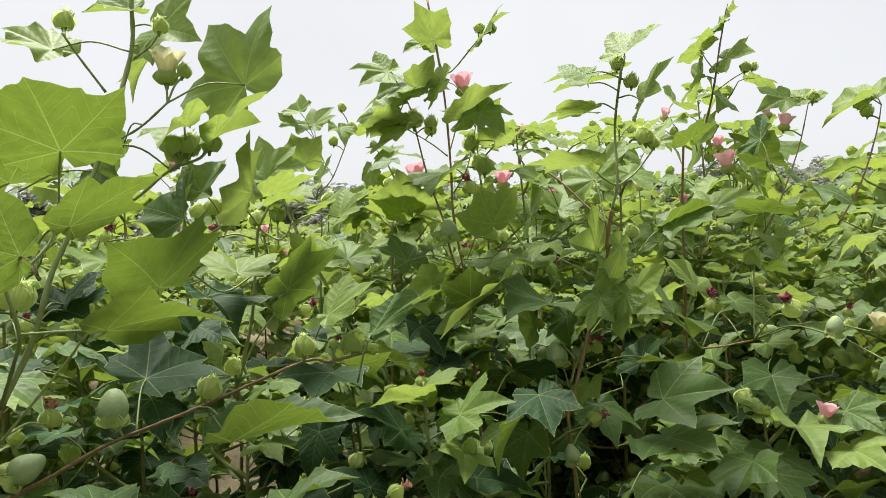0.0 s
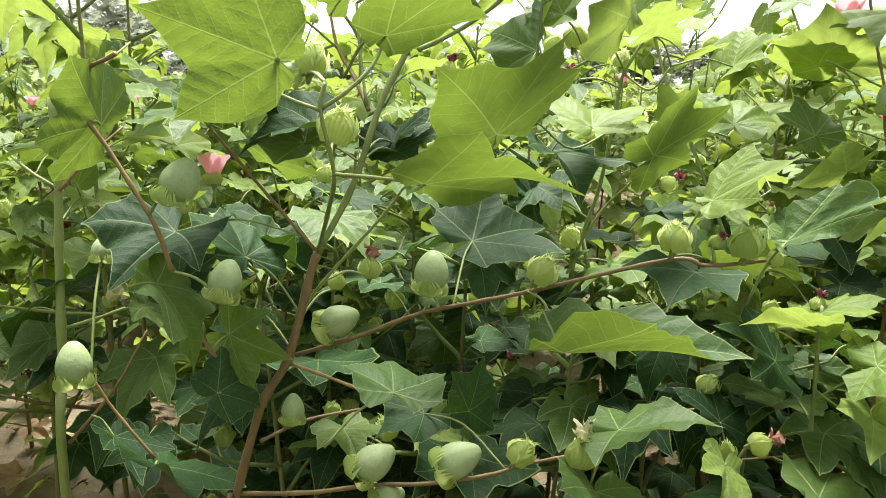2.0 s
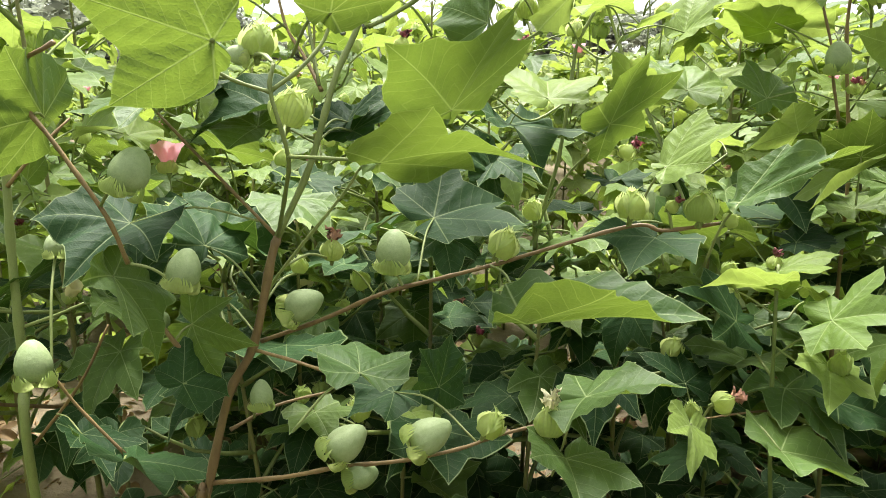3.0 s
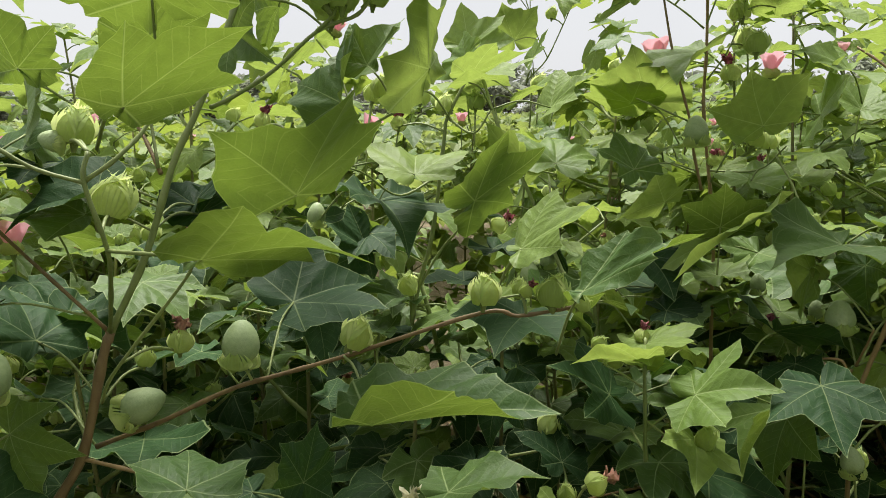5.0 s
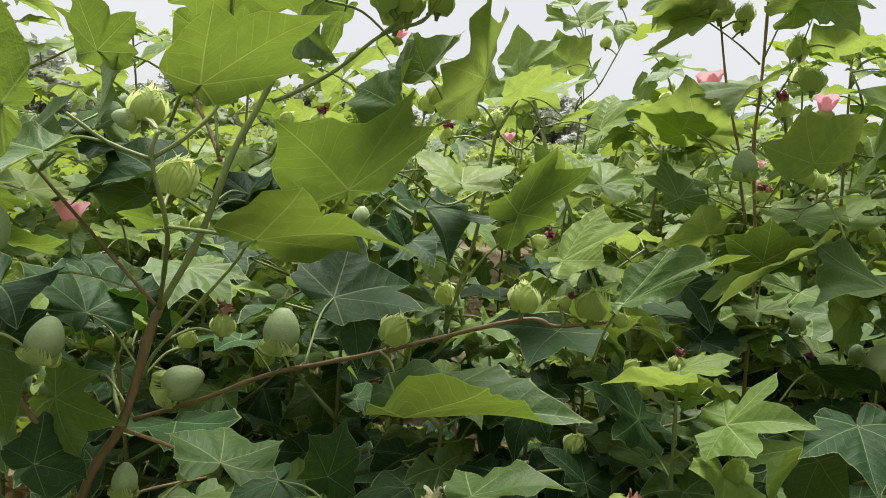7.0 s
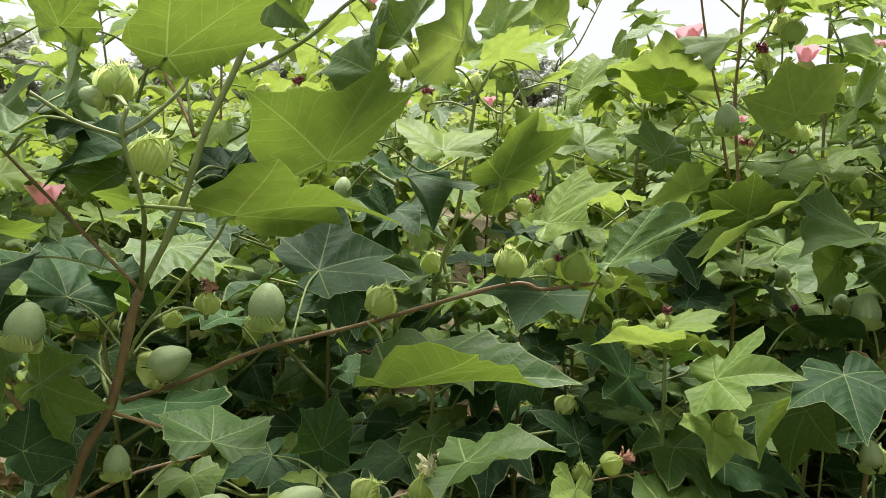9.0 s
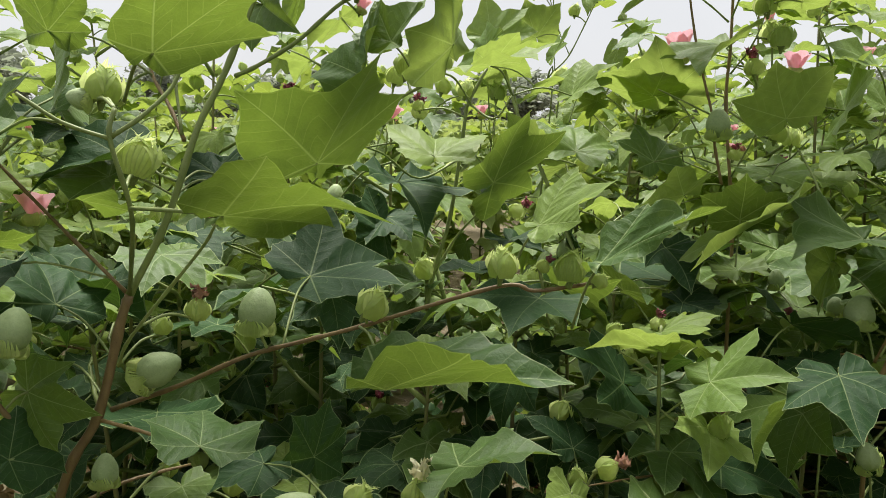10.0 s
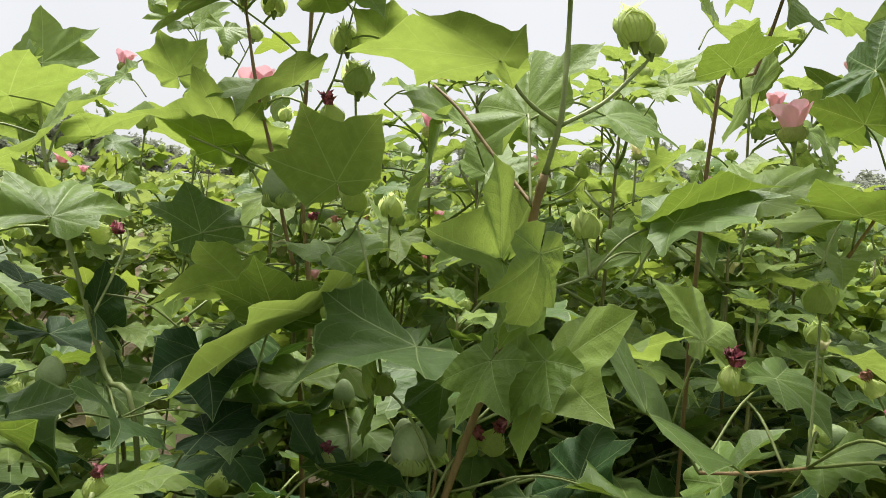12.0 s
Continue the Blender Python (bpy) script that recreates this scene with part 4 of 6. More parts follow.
fruit(plant, "boll", (-0.373, 0.429, 1.081), (0.364, 0.283, 0.887), 0.034, 6, (-0.413, 0.459, 1.062))
fruit(plant, "boll", (-0.558, 0.586, 0.983), (-0.05, 0.247, 0.968), 0.024, 7, (-0.532, 0.522, 0.884))
fruit(plant, "boll", (-0.259, 0.522, 0.816), (0.767, 0.261, 0.586), 0.040, 8, (-0.258, 0.529, 0.798))
fruit(plant, "boll", (-0.246, 0.527, 0.788), (0.954, 0.193, 0.229), 0.030, 1, (-0.25, 0.529, 0.8))
fruit(plant, "boll", (-0.183, 0.525, 0.829), (0.854, 0.24, 0.461), 0.041, 5, (-0.181, 0.532, 0.813))
fruit(plant, "bud", (-0.117, 0.537, 0.837), (0.545, 0.283, 0.789), 0.028, 2, (-0.116, 0.545, 0.828))
fruit(plant, "white", (-0.06, 0.527, 0.848), (0.113, 0.267, 0.957), 0.037, 3, (-0.063, 0.556, 0.842))
fruit(plant, "bud", (-0.109, 0.569, 0.999), (0.526, 0.158, 0.836), 0.030, 4, (-0.108, 0.577, 0.989))
fruit(plant, "bud", (0.005, 0.557, 1.037), (0.051, 0.175, 0.983), 0.028, 1, (0.004, 0.566, 1.028))
fruit(plant, "bud", (0.062, 0.558, 1.035), (0.103, 0.175, 0.979), 0.029, 6, (0.06, 0.567, 1.028))
fruit(plant, "bud", (0.082, 0.558, 1.032), (0.675, 0.141, 0.724), 0.014, 7, (0.08, 0.568, 1.032))
fruit(plant, "wilted", (0.037, 0.569, 1.043), (0.773, 0.124, 0.623), 0.015, 4, (0.041, 0.566, 1.026))
fruit(plant, "bud", (-0.296, 0.515, 1.174), (0.103, 0.175, 0.979), 0.031, 2, (-0.272, 0.487, 1.169))
fruit(plant, "bud", (-0.28, 0.526, 1.118), (0.232, 0.174, 0.957), 0.035, 3, (-0.269, 0.488, 1.111))
fruit(plant, "boll", (-0.303, 0.515, 1.174), (-0.973, 0.023, 0.231), 0.020, 8, (-0.272, 0.487, 1.169))
fruit(plant, "bud", (-0.12, 0.596, 1.277), (-0.562, 0.111, 0.82), 0.029, 5, (-0.116, 0.598, 1.272))
fruit(plant, "bud", (-0.107, 0.596, 1.276), (0.114, 0.134, 0.984), 0.029, 6, (-0.112, 0.596, 1.277))
fruit(plant, "bud", (-0.236, 0.635, 1.428), (0.179, -0.004, 0.984), 0.026, 1, (-0.232, 0.615, 1.415))
fruit(plant, "bud", (-0.136, 0.66, 1.432), (0.102, 0.017, 0.995), 0.022, 2, (-0.135, 0.659, 1.432))
fruit(plant, "cream", (-0.132, 0.666, 1.372), (0.068, 0.027, 0.997), 0.038, 1, (-0.131, 0.644, 1.344))
fruit(plant, "bud", (-0.113, 0.661, 1.378), (0.255, -0.026, 0.967), 0.020, 4, (-0.131, 0.644, 1.344))
fruit(plant, "bud", (-0.122, 0.628, 1.27), (0.173, -0.003, 0.985), 0.035, 5, (-0.117, 0.604, 1.265))
fruit(plant, "bud", (-0.086, 0.629, 1.283), (0.147, 0.005, 0.989), 0.027, 8, (-0.092, 0.603, 1.278))
fruit(plant, "pink", (-0.143, 0.767, 1.273), (0.248, 0.13, 0.96), 0.017, 2, (-0.207, 0.704, 1.304))
fruit(plant, "wilted", (-0.242, 0.825, 1.18), (0.317, 0.128, 0.94), 0.024, 3, (-0.167, 0.71, 1.147))
fruit(plant, "pink", (-0.597, 0.893, 1.02), (-0.102, 0.239, 0.966), 0.040, 4, (-0.6, 0.9, 0.965))
fruit(plant, "pink", (-0.376, 0.693, 1.174), (-0.149, 0.231, 0.961), 0.020, 5, (-0.329, 0.675, 1.207))
fruit(plant, "withered", (-0.288, 0.651, 0.968), (0.015, 0.175, 0.985), 0.031, 6, (-0.314, 0.587, 0.979))
fruit(plant, "bud", (-0.332, 0.667, 0.947), (0.135, 0.175, 0.975), 0.020, 7, (-0.345, 0.604, 0.935))
limb(plant, "branch", 0.0017, 0.0012, STEM_GREEN, (-0.167, 0.71, 1.147), (-0.125, 0.708, 1.165), (-0.091, 0.707, 1.186), (-0.06, 0.707, 1.205), (-0.049, 0.709, 1.234))
blade(plant, "ripe", (-0.206, 0.792, 1.308), (-54, 20, 92), 0.065, 0.99, (-0.163, 0.67, 1.322))
blade(plant, "young", (-0.17, 0.805, 1.274), (-19, -27, 40), 0.073, 0.88, (-0.112, 0.708, 1.173))
fruit(plant, "bud", (-0.091, 0.73, 1.207), (0.12, 0.099, 0.988), 0.027, 3, (-0.083, 0.707, 1.19))
fruit(plant, "bud", (-0.051, 0.727, 1.214), (-0.155, 0.123, 0.98), 0.022, 4, (-0.055, 0.707, 1.216))
plant = plant_root(0.12, 1.0, "slender green cotton plant with red-brown flowers and broad lower leaves")
limb(plant, "stem", 0.0033, 0.0020, STEM_GREEN, (0.12, 1, -0.05), (-0.057, 0.951, 0.917), (-0.081, 0.939, 0.904), (-0.07, 0.937, 0.964), (-0.05, 0.937, 1.038), (-0.034, 0.953, 1.155), (-0.029, 0.957, 1.186), (-0.005, 0.963, 1.232))
limb(plant, "branch", 0.0017, 0.0011, STEM_GREEN, (-0.037, 0.947, 1.114), (-0.089, 0.893, 1.09), (-0.129, 0.867, 1.12), (-0.149, 0.848, 1.13))
limb(plant, "branch", 0.0017, 0.0011, STEM_GREEN, (-0.029, 0.957, 1.186), (0.005, 0.934, 1.166), (0.028, 0.928, 1.196))
limb(plant, "branch", 0.0017, 0.0011, STEM_GREEN, (-0.07, 0.936, 0.959), (-0.043, 0.933, 1.007), (-0.016, 0.917, 1.041), (0.025, 0.913, 1.083))
blade(plant, "young", (-0.066, 0.831, 1.121), (30, 3, 3), 0.092, 0.95, (-0.149, 0.848, 1.13))
blade(plant, "young", (-0.002, 0.853, 1.227), (11, 12, -147), 0.097, 0.98, (0.028, 0.928, 1.196))
blade(plant, "ripe", (0.003, 0.776, 1.096), (44, -36, -98), 0.102, 1.08, (0.007, 0.855, 1.08), droop=0.1, cup=0.2, cut=0.06)
blade(plant, "young", (0.107, 0.953, 1.197), (51, 19, -88), 0.073, 1.00, (0.028, 0.928, 1.196))
blade(plant, "young", (0.115, 0.948, 1.124), (36, 10, -0), 0.090, 0.94, (0.025, 0.913, 1.083))
blade(plant, "young", (0.039, 0.6, 1.075), (-138, 156, 90), 0.079, 0.79, (0.016, 0.612, 1.027), droop=0.1, cup=0.25, cut=-0.02, heart=0.5)
blade(plant, "ripe", (0.074, 0.488, 1.065), (36, 13, -95), 0.091, 0.42, (0.06, 0.523, 1.006), droop=0.05, cup=0.6, fold=0.3, cut=-0.11, heart=0.4)
blade(plant, "old_shaded", (-0.114, 0.879, 1.087), (-12, -11, -145), 0.104, 1.00, (-0.104, 0.883, 1.101))
blade(plant, "old_shaded", (-0.138, 0.917, 1.016), (57, -39, 88), 0.073, 0.96, (-0.062, 0.937, 0.992))
blade(plant, "old_shaded", (-0.136, 0.936, 1.034), (-12, -4, 168), 0.076, 0.89, (-0.058, 0.937, 1.01))
blade(plant, "old_shaded", (0.054, 0.74, 0.975), (-2, -9, 156), 0.088, 0.94, (0.071, 0.779, 0.933))
blade(plant, "old_shaded", (0.034, 0.776, 0.882), (-53, 9, 126), 0.074, 1.07, (0.036, 0.871, 0.828), droop=0.2, cup=0.1, cut=0.1)
blade(plant, "old_shaded", (0.1, 0.752, 0.797), (35, 17, 21), 0.065, 1.01, (0.11, 0.73, 0.745), droop=0.1, cup=0.15, cut=0.08)
blade(plant, "ripe", (-0.026, 0.556, 0.871), (24, -5, -98), 0.087, 1.02, (-0.045, 0.61, 0.783), droop=0.1, cup=0.2, cut=0.06)
blade(plant, "ripe", (-0.044, 0.514, 0.832), (4, -20, -166), 0.076, 0.90, (-0.055, 0.554, 0.789))
blade(plant, "old_shaded", (0.247, 0.97, 0.993), (-17, -6, -161), 0.085, 0.95, (0.233, 1.016, 0.957))
blade(plant, "young", (0.346, 0.967, 0.964), (14, -5, 5), 0.084, 0.92, (0.351, 0.93, 0.917))
blade(plant, "old_shaded", (0.258, 0.909, 0.931), (15, 14, -93), 0.070, 0.99, (0.222, 0.913, 0.883))
fruit(plant, "wilted", (0.033, 0.917, 1.039), (0.629, 0.105, 0.77), 0.030, 1, (0.01, 0.914, 1.067))
fruit(plant, "wilted", (0.129, 1.038, 1.102), (0.958, 0.067, 0.278), 0.029, 2, (0.025, 0.913, 1.083))
fruit(plant, "wilted", (-0.115, 1.197, 1.166), (0.153, 0.175, 0.973), 0.033, 3, (-0.122, 1.19, 1.107))
fruit(plant, "pink", (-0.171, 1.195, 1.157), (0.446, 0.164, 0.88), 0.033, 3, (-0.188, 1.188, 1.102))
fruit(plant, "bud", (-0.034, 0.958, 1.194), (0.185, 0.132, 0.974), 0.026, 2, (-0.026, 0.958, 1.192))
fruit(plant, "bud", (-0.123, 0.909, 1.207), (0.293, 0.129, 0.947), 0.029, 3, (-0.129, 0.867, 1.12))
fruit(plant, "boll", (-0.208, 0.938, 1.047), (0.096, 0.134, 0.986), 0.030, 4, (-0.119, 0.874, 1.112))
fruit(plant, "bud", (-0.067, 0.86, 1.22), (0.248, 0.13, 0.96), 0.023, 5, (-0.025, 0.954, 1.184))
fruit(plant, "wilted", (-0.094, 0.955, 1.176), (-0.136, 0.133, 0.982), 0.021, 1, (-0.032, 0.954, 1.167))
plant = plant_root(0.3, 0.82, "low cotton plant with pale young leaves and withered flowers")
limb(plant, "stem", 0.0025, 0.0018, STEM_GREEN, (0.3, 0.82, -0.05), (0.191, 0.721, 0.739), (0.19, 0.729, 0.782), (0.19, 0.742, 0.859), (0.19, 0.752, 0.911), (0.194, 0.767, 0.94))
limb(plant, "branch", 0.0014, 0.0009, STEM_GREEN, (0.188, 0.739, 0.838), (0.21, 0.733, 0.862), (0.234, 0.718, 0.889))
limb(plant, "branch", 0.0014, 0.0009, STEM_GREEN, (0.192, 0.741, 0.851), (0.214, 0.71, 0.843), (0.227, 0.691, 0.851))
limb(plant, "branch", 0.0014, 0.0009, STEM_RED, (0.19, 0.728, 0.78), (0.16, 0.708, 0.786), (0.105, 0.678, 0.791))
limb(plant, "branch", 0.0014, 0.0009, STEM_GREEN, (0.187, 0.748, 0.889), (0.163, 0.75, 0.905), (0.147, 0.751, 0.913))
limb(plant, "branch", 0.0017, 0.0011, STEM_GREEN, (0.191, 0.735, 0.816), (0.178, 0.778, 0.834), (0.166, 0.822, 0.853))
blade(plant, "young", (0.222, 0.678, 0.908), (33, 28, -116), 0.082, 0.92, (0.234, 0.718, 0.889), droop=0.15, cup=0.15, cut=0.13)
blade(plant, "old_shaded", (0.387, 0.816, 0.89), (-7, 18, 145), 0.071, 0.79, (0.414, 0.885, 0.859), droop=0.2, cup=0.1, cut=0.04)
blade(plant, "old_shaded", (0.16, 0.789, 0.863), (43, -25, 88), 0.090, 1.03, (0.166, 0.822, 0.853), droop=0.1, cup=0.15, cut=0.12)
blade(plant, "young", (0.183, 0.74, 0.921), (8, 34, 81), 0.076, 0.89, (0.19, 0.753, 0.915), droop=0.1, cup=0.3)
blade(plant, "young", (0.193, 0.764, 0.934), (28, -1, -88), 0.068, 1.00, (0.194, 0.767, 0.94), droop=0.2, cup=0.1, cut=0.12)
blade(plant, "young", (0.226, 0.682, 0.857), (-7, -22, 172), 0.068, 0.86, (0.227, 0.691, 0.851))
blade(plant, "ripe", (0.327, 0.717, 0.877), (-42, 27, 87), 0.088, 1.00, (0.234, 0.718, 0.889))
blade(plant, "ripe", (0.37, 0.791, 0.831), (-44, 17, 116), 0.080, 0.98, (0.412, 0.827, 0.806))
blade(plant, "old_shaded", (0.259, 0.732, 0.793), (-10, 6, -93), 0.102, 1.00, (0.19, 0.73, 0.792))
blade(plant, "ripe", (0.174, 0.636, 0.782), (-14, 2, -77), 0.094, 0.98, (0.146, 0.701, 0.787))
blade(plant, "young", (0.079, 0.611, 0.819), (-20, -40, -165), 0.059, 0.88, (0.105, 0.678, 0.791))
blade(plant, "ripe", (0.187, 0.833, 0.796), (12, 2, 143), 0.094, 0.97, (0.21, 0.862, 0.749))
fruit(plant, "bud", (0.235, 0.671, 0.853), (-0.016, 0.174, 0.985), 0.025, 1, (0.227, 0.691, 0.851))
fruit(plant, "withered", (0.115, 0.672, 0.812), (0.934, 0.079, 0.349), 0.031, 2, (0.105, 0.678, 0.791))
fruit(plant, "bud", (0.098, 0.687, 0.786), (-0.168, 0.169, 0.971), 0.021, 3, (0.105, 0.678, 0.791))
fruit(plant, "wilted", (0.191, 0.776, 0.933), (0.245, 0.174, 0.954), 0.022, 4, (0.193, 0.765, 0.937))
fruit(plant, "bud", (0.139, 0.773, 0.924), (0.545, 0.156, 0.824), 0.020, 5, (0.147, 0.751, 0.913))
plant = plant_root(0.42, 1.1, "tall cotton plant with two reddish stems and pink flowers")
limb(plant, "stem", 0.0029, 0.0017, STEM_RED, (0.42, 1.1, -0.05), (0.351, 1, 0.864), (0.355, 1.019, 0.971), (0.354, 1.032, 1.043), (0.339, 1.047, 1.189), (0.343, 1.06, 1.278), (0.344, 1.079, 1.418), (0.311, 1.007, 1.511), (0.302, 1.013, 1.59))
limb(plant, "branch", 0.0022, 0.0013, STEM_RED, (0.335, 1.027, 1.077), (0.321, 1.027, 1.133), (0.315, 1.026, 1.172), (0.29, 1.038, 1.266), (0.274, 1.052, 1.362), (0.271, 1.056, 1.392))
limb(plant, "branch", 0.0014, 0.0009, STEM_GREEN, (0.313, 1.026, 1.175), (0.27, 1.008, 1.192), (0.228, 0.99, 1.208))
limb(plant, "branch", 0.0014, 0.0009, STEM_GREEN, (0.343, 1.065, 1.312), (0.369, 1.065, 1.383), (0.388, 1.059, 1.414))
limb(plant, "branch", 0.0014, 0.0009, STEM_GREEN, (0.344, 1.054, 1.233), (0.371, 1.041, 1.282), (0.391, 1.032, 1.366))
limb(plant, "branch", 0.0014, 0.0009, STEM_GREEN, (0.339, 1.064, 1.306), (0.302, 1.058, 1.333), (0.238, 1.053, 1.371))
limb(plant, "branch", 0.0014, 0.0009, STEM_GREEN, (0.349, 1.03, 1.089), (0.36, 0.998, 1.136), (0.368, 0.983, 1.169))
limb(plant, "branch", 0.0014, 0.0009, STEM_GREEN, (0.349, 1.037, 1.104), (0.381, 0.947, 1.112), (0.395, 0.901, 1.145))
limb(plant, "branch", 0.0017, 0.0012, STEM_GREEN, (0.31, 1.008, 1.525), (0.326, 1, 1.452), (0.382, 0.967, 1.508))
blade(plant, "young", (0.244, 1.086, 1.203), (-152, 170, -55), 0.097, 1.00, (0.339, 1.049, 1.2), droop=0.1, cup=0.2, cut=0.02)
blade(plant, "young", (0.327, 1.021, 1.269), (-15, 11, 133), 0.098, 0.98, (0.342, 1.059, 1.267))
blade(plant, "young", (0.234, 1.032, 1.367), (1, 17, 85), 0.078, 0.99, (0.238, 1.053, 1.371))
blade(plant, "young", (0.258, 1.031, 1.356), (-27, -18, 97), 0.089, 1.00, (0.254, 1.054, 1.361))
blade(plant, "young", (0.391, 1.034, 1.382), (8, -0, 143), 0.089, 0.94, (0.391, 1.032, 1.366))
blade(plant, "young", (0.424, 1.027, 1.328), (32, -8, 171), 0.069, 0.86, (0.381, 1.036, 1.324))
blade(plant, "young", (0.369, 0.911, 1.17), (-118, 158, -16), 0.089, 0.94, (0.367, 0.985, 1.165), droop=0.1, cup=0.15, cut=0.02, heart=0.7)
blade(plant, "ripe", (0.238, 1.029, 1.108), (53, -1, 27), 0.076, 0.94, (0.328, 1.027, 1.105), droop=0.1, cup=0.2, cut=0.04)
blade(plant, "young", (0.264, 1.073, 1.205), (49, 5, 151), 0.103, 0.94, (0.305, 1.043, 1.143), droop=0.1, cup=0.2, cut=0)
blade(plant, "young", (0.277, 1.005, 1.063), (-4, 36, 110), 0.096, 0.98, (0.335, 1.027, 1.077))
blade(plant, "young", (0.348, 0.874, 1.052), (-19, 28, 103), 0.139, 0.99, (0.354, 1.029, 1.025), droop=0.2, cup=0.24, fold=0.2)
blade(plant, "ripe", (0.437, 0.831, 1.032), (0, -16, 122), 0.126, 0.84, (0.49, 0.872, 0.991), droop=0.05, cup=0.6, fold=0.4, cut=-0.05, heart=0.5)
blade(plant, "ripe", (0.317, 0.895, 1.044), (48, 3, 167), 0.090, 0.83, (0.301, 0.853, 0.992), droop=0.1, cup=0.2, cut=0.03)
blade(plant, "young", (0.37, 0.94, 1.098), (17, 5, -45), 0.083, 0.92, (0.381, 0.947, 1.112))
blade(plant, "young", (0.23, 1.059, 1.468), (20, -40, 60), 0.077, 0.99, (0.271, 1.056, 1.392))
blade(plant, "young", (0.271, 1.046, 1.444), (-15, -28, 85), 0.103, 1.00, (0.335, 1.061, 1.441))
blade(plant, "young", (0.265, 0.995, 1.427), (12, -40, -79), 0.072, 0.97, (0.238, 1.053, 1.371))
blade(plant, "young", (0.232, 1.055, 1.395), (-4, -41, 58), 0.083, 1.00, (0.238, 1.053, 1.371))
blade(plant, "young", (0.302, 0.989, 1.51), (60, 5, 121), 0.077, 1.01, (0.311, 1.007, 1.511))
blade(plant, "young", (0.308, 1.039, 1.519), (22, -31, 24), 0.064, 0.95, (0.315, 1.016, 1.499))
blade(plant, "young", (0.345, 0.97, 1.369), (41, -8, -124), 0.107, 1.00, (0.389, 1.033, 1.356))
blade(plant, "young", (0.376, 0.962, 1.374), (-37, 24, -159), 0.067, 0.97, (0.391, 1.032, 1.366))
blade(plant, "young", (0.389, 0.965, 1.511), (56, -15, -84), 0.080, 1.00, (0.382, 0.967, 1.508))
blade(plant, "young", (0.316, 0.982, 1.434), (-37, -53, 61), 0.071, 0.98, (0.341, 0.939, 1.4))
blade(plant, "ripe", (0.315, 0.961, 0.931), (-6, -9, -40), 0.113, 1.03, (0.353, 1.01, 0.917))
blade(plant, "young", (0.409, 0.911, 0.927), (0, -10, 93), 0.073, 0.97, (0.353, 1.01, 0.917))
blade(plant, "ripe", (0.42, 1.023, 0.985), (-17, -8, 140), 0.078, 0.90, (0.355, 1.022, 0.989))
blade(plant, "young", (0.468, 0.97, 1.182), (72, 51, -123), 0.089, 0.96, (0.368, 0.983, 1.169))
blade(plant, "young", (0.545, 1.014, 1.188), (43, 19, -24), 0.072, 0.85, (0.528, 0.995, 1.133))
blade(plant, "young", (0.504, 0.973, 1.239), (2, -29, 126), 0.085, 0.93, (0.537, 0.998, 1.196))
blade(plant, "young", (0.483, 0.749, 1.118), (47, -67, 90), 0.091, 0.95, (0.508, 0.774, 1.07))
blade(plant, "young", (0.482, 0.77, 1.121), (-2, -19, 66), 0.053, 0.99, (0.522, 0.752, 1.08))
blade(plant, "ripe", (0.407, 0.893, 0.9), (12, -22, 101), 0.068, 0.92, (0.351, 1, 0.864))
blade(plant, "ripe", (0.319, 0.955, 0.929), (-8, -12, -32), 0.105, 1.00, (0.353, 1.01, 0.917))
fruit(plant, "pink", (0.292, 1.118, 1.253), (-0.134, 0.133, 0.982), 0.042, 1, (0.342, 1.057, 1.256))
fruit(plant, "wilted", (0.37, 1.034, 1.232), (-0.111, 0.134, 0.985), 0.035, 2, (0.351, 1.051, 1.245))
fruit(plant, "boll", (0.317, 1.002, 1.145), (-0.051, 0.134, 0.99), 0.039, 3, (0.319, 1.026, 1.148))
fruit(plant, "bud", (0.397, 1.018, 1.266), (0.081, 0.134, 0.988), 0.036, 4, (0.371, 1.041, 1.282))
fruit(plant, "bud", (0.393, 1.001, 1.14), (0.17, 0.133, 0.976), 0.032, 5, (0.362, 0.994, 1.144))
fruit(plant, "bud", (0.272, 1.052, 1.362), (0.006, 0.134, 0.991), 0.039, 6, (0.274, 1.052, 1.362))
fruit(plant, "bud", (0.305, 1.05, 1.348), (0.006, 0.134, 0.991), 0.028, 7, (0.294, 1.057, 1.338))
fruit(plant, "bud", (0.385, 1.045, 1.315), (-0.126, 0.133, 0.983), 0.035, 8, (0.378, 1.037, 1.313))
fruit(plant, "wilted", (0.352, 1.038, 1.112), (0.248, 0.13, 0.96), 0.023, 3, (0.346, 1.04, 1.116))
fruit(plant, "withered", (0.383, 1.088, 1.11), (-0.035, 0.096, 0.995), 0.019, 4, (0.346, 1.04, 1.116))
fruit(plant, "bud", (0.263, 1.024, 1.364), (0.131, 0.009, 0.991), 0.027, 1, (0.274, 1.052, 1.362))
fruit(plant, "bud", (0.296, 1.015, 1.355), (0.068, 0.027, 0.997), 0.027, 2, (0.276, 1.05, 1.35))
fruit(plant, "bud", (0.403, 0.961, 1.518), (0.163, 0, 0.987), 0.021, 2, (0.382, 0.967, 1.508))
fruit(plant, "bud", (0.383, 0.967, 1.519), (0.182, -0.005, 0.983), 0.021, 3, (0.382, 0.967, 1.508))
fruit(plant, "pink", (0.365, 1.019, 1.416), (-0.079, 0.068, 0.995), 0.038, 3, (0.386, 1.059, 1.41))
fruit(plant, "boll", (0.431, 0.81, 0.932), (0.08, 0.175, 0.981), 0.037, 3, (0.428, 0.803, 0.872))
fruit(plant, "wilted", (0.365, 0.838, 0.922), (-0.004, 0.174, 0.985), 0.022, 4, (0.352, 1.005, 0.89))
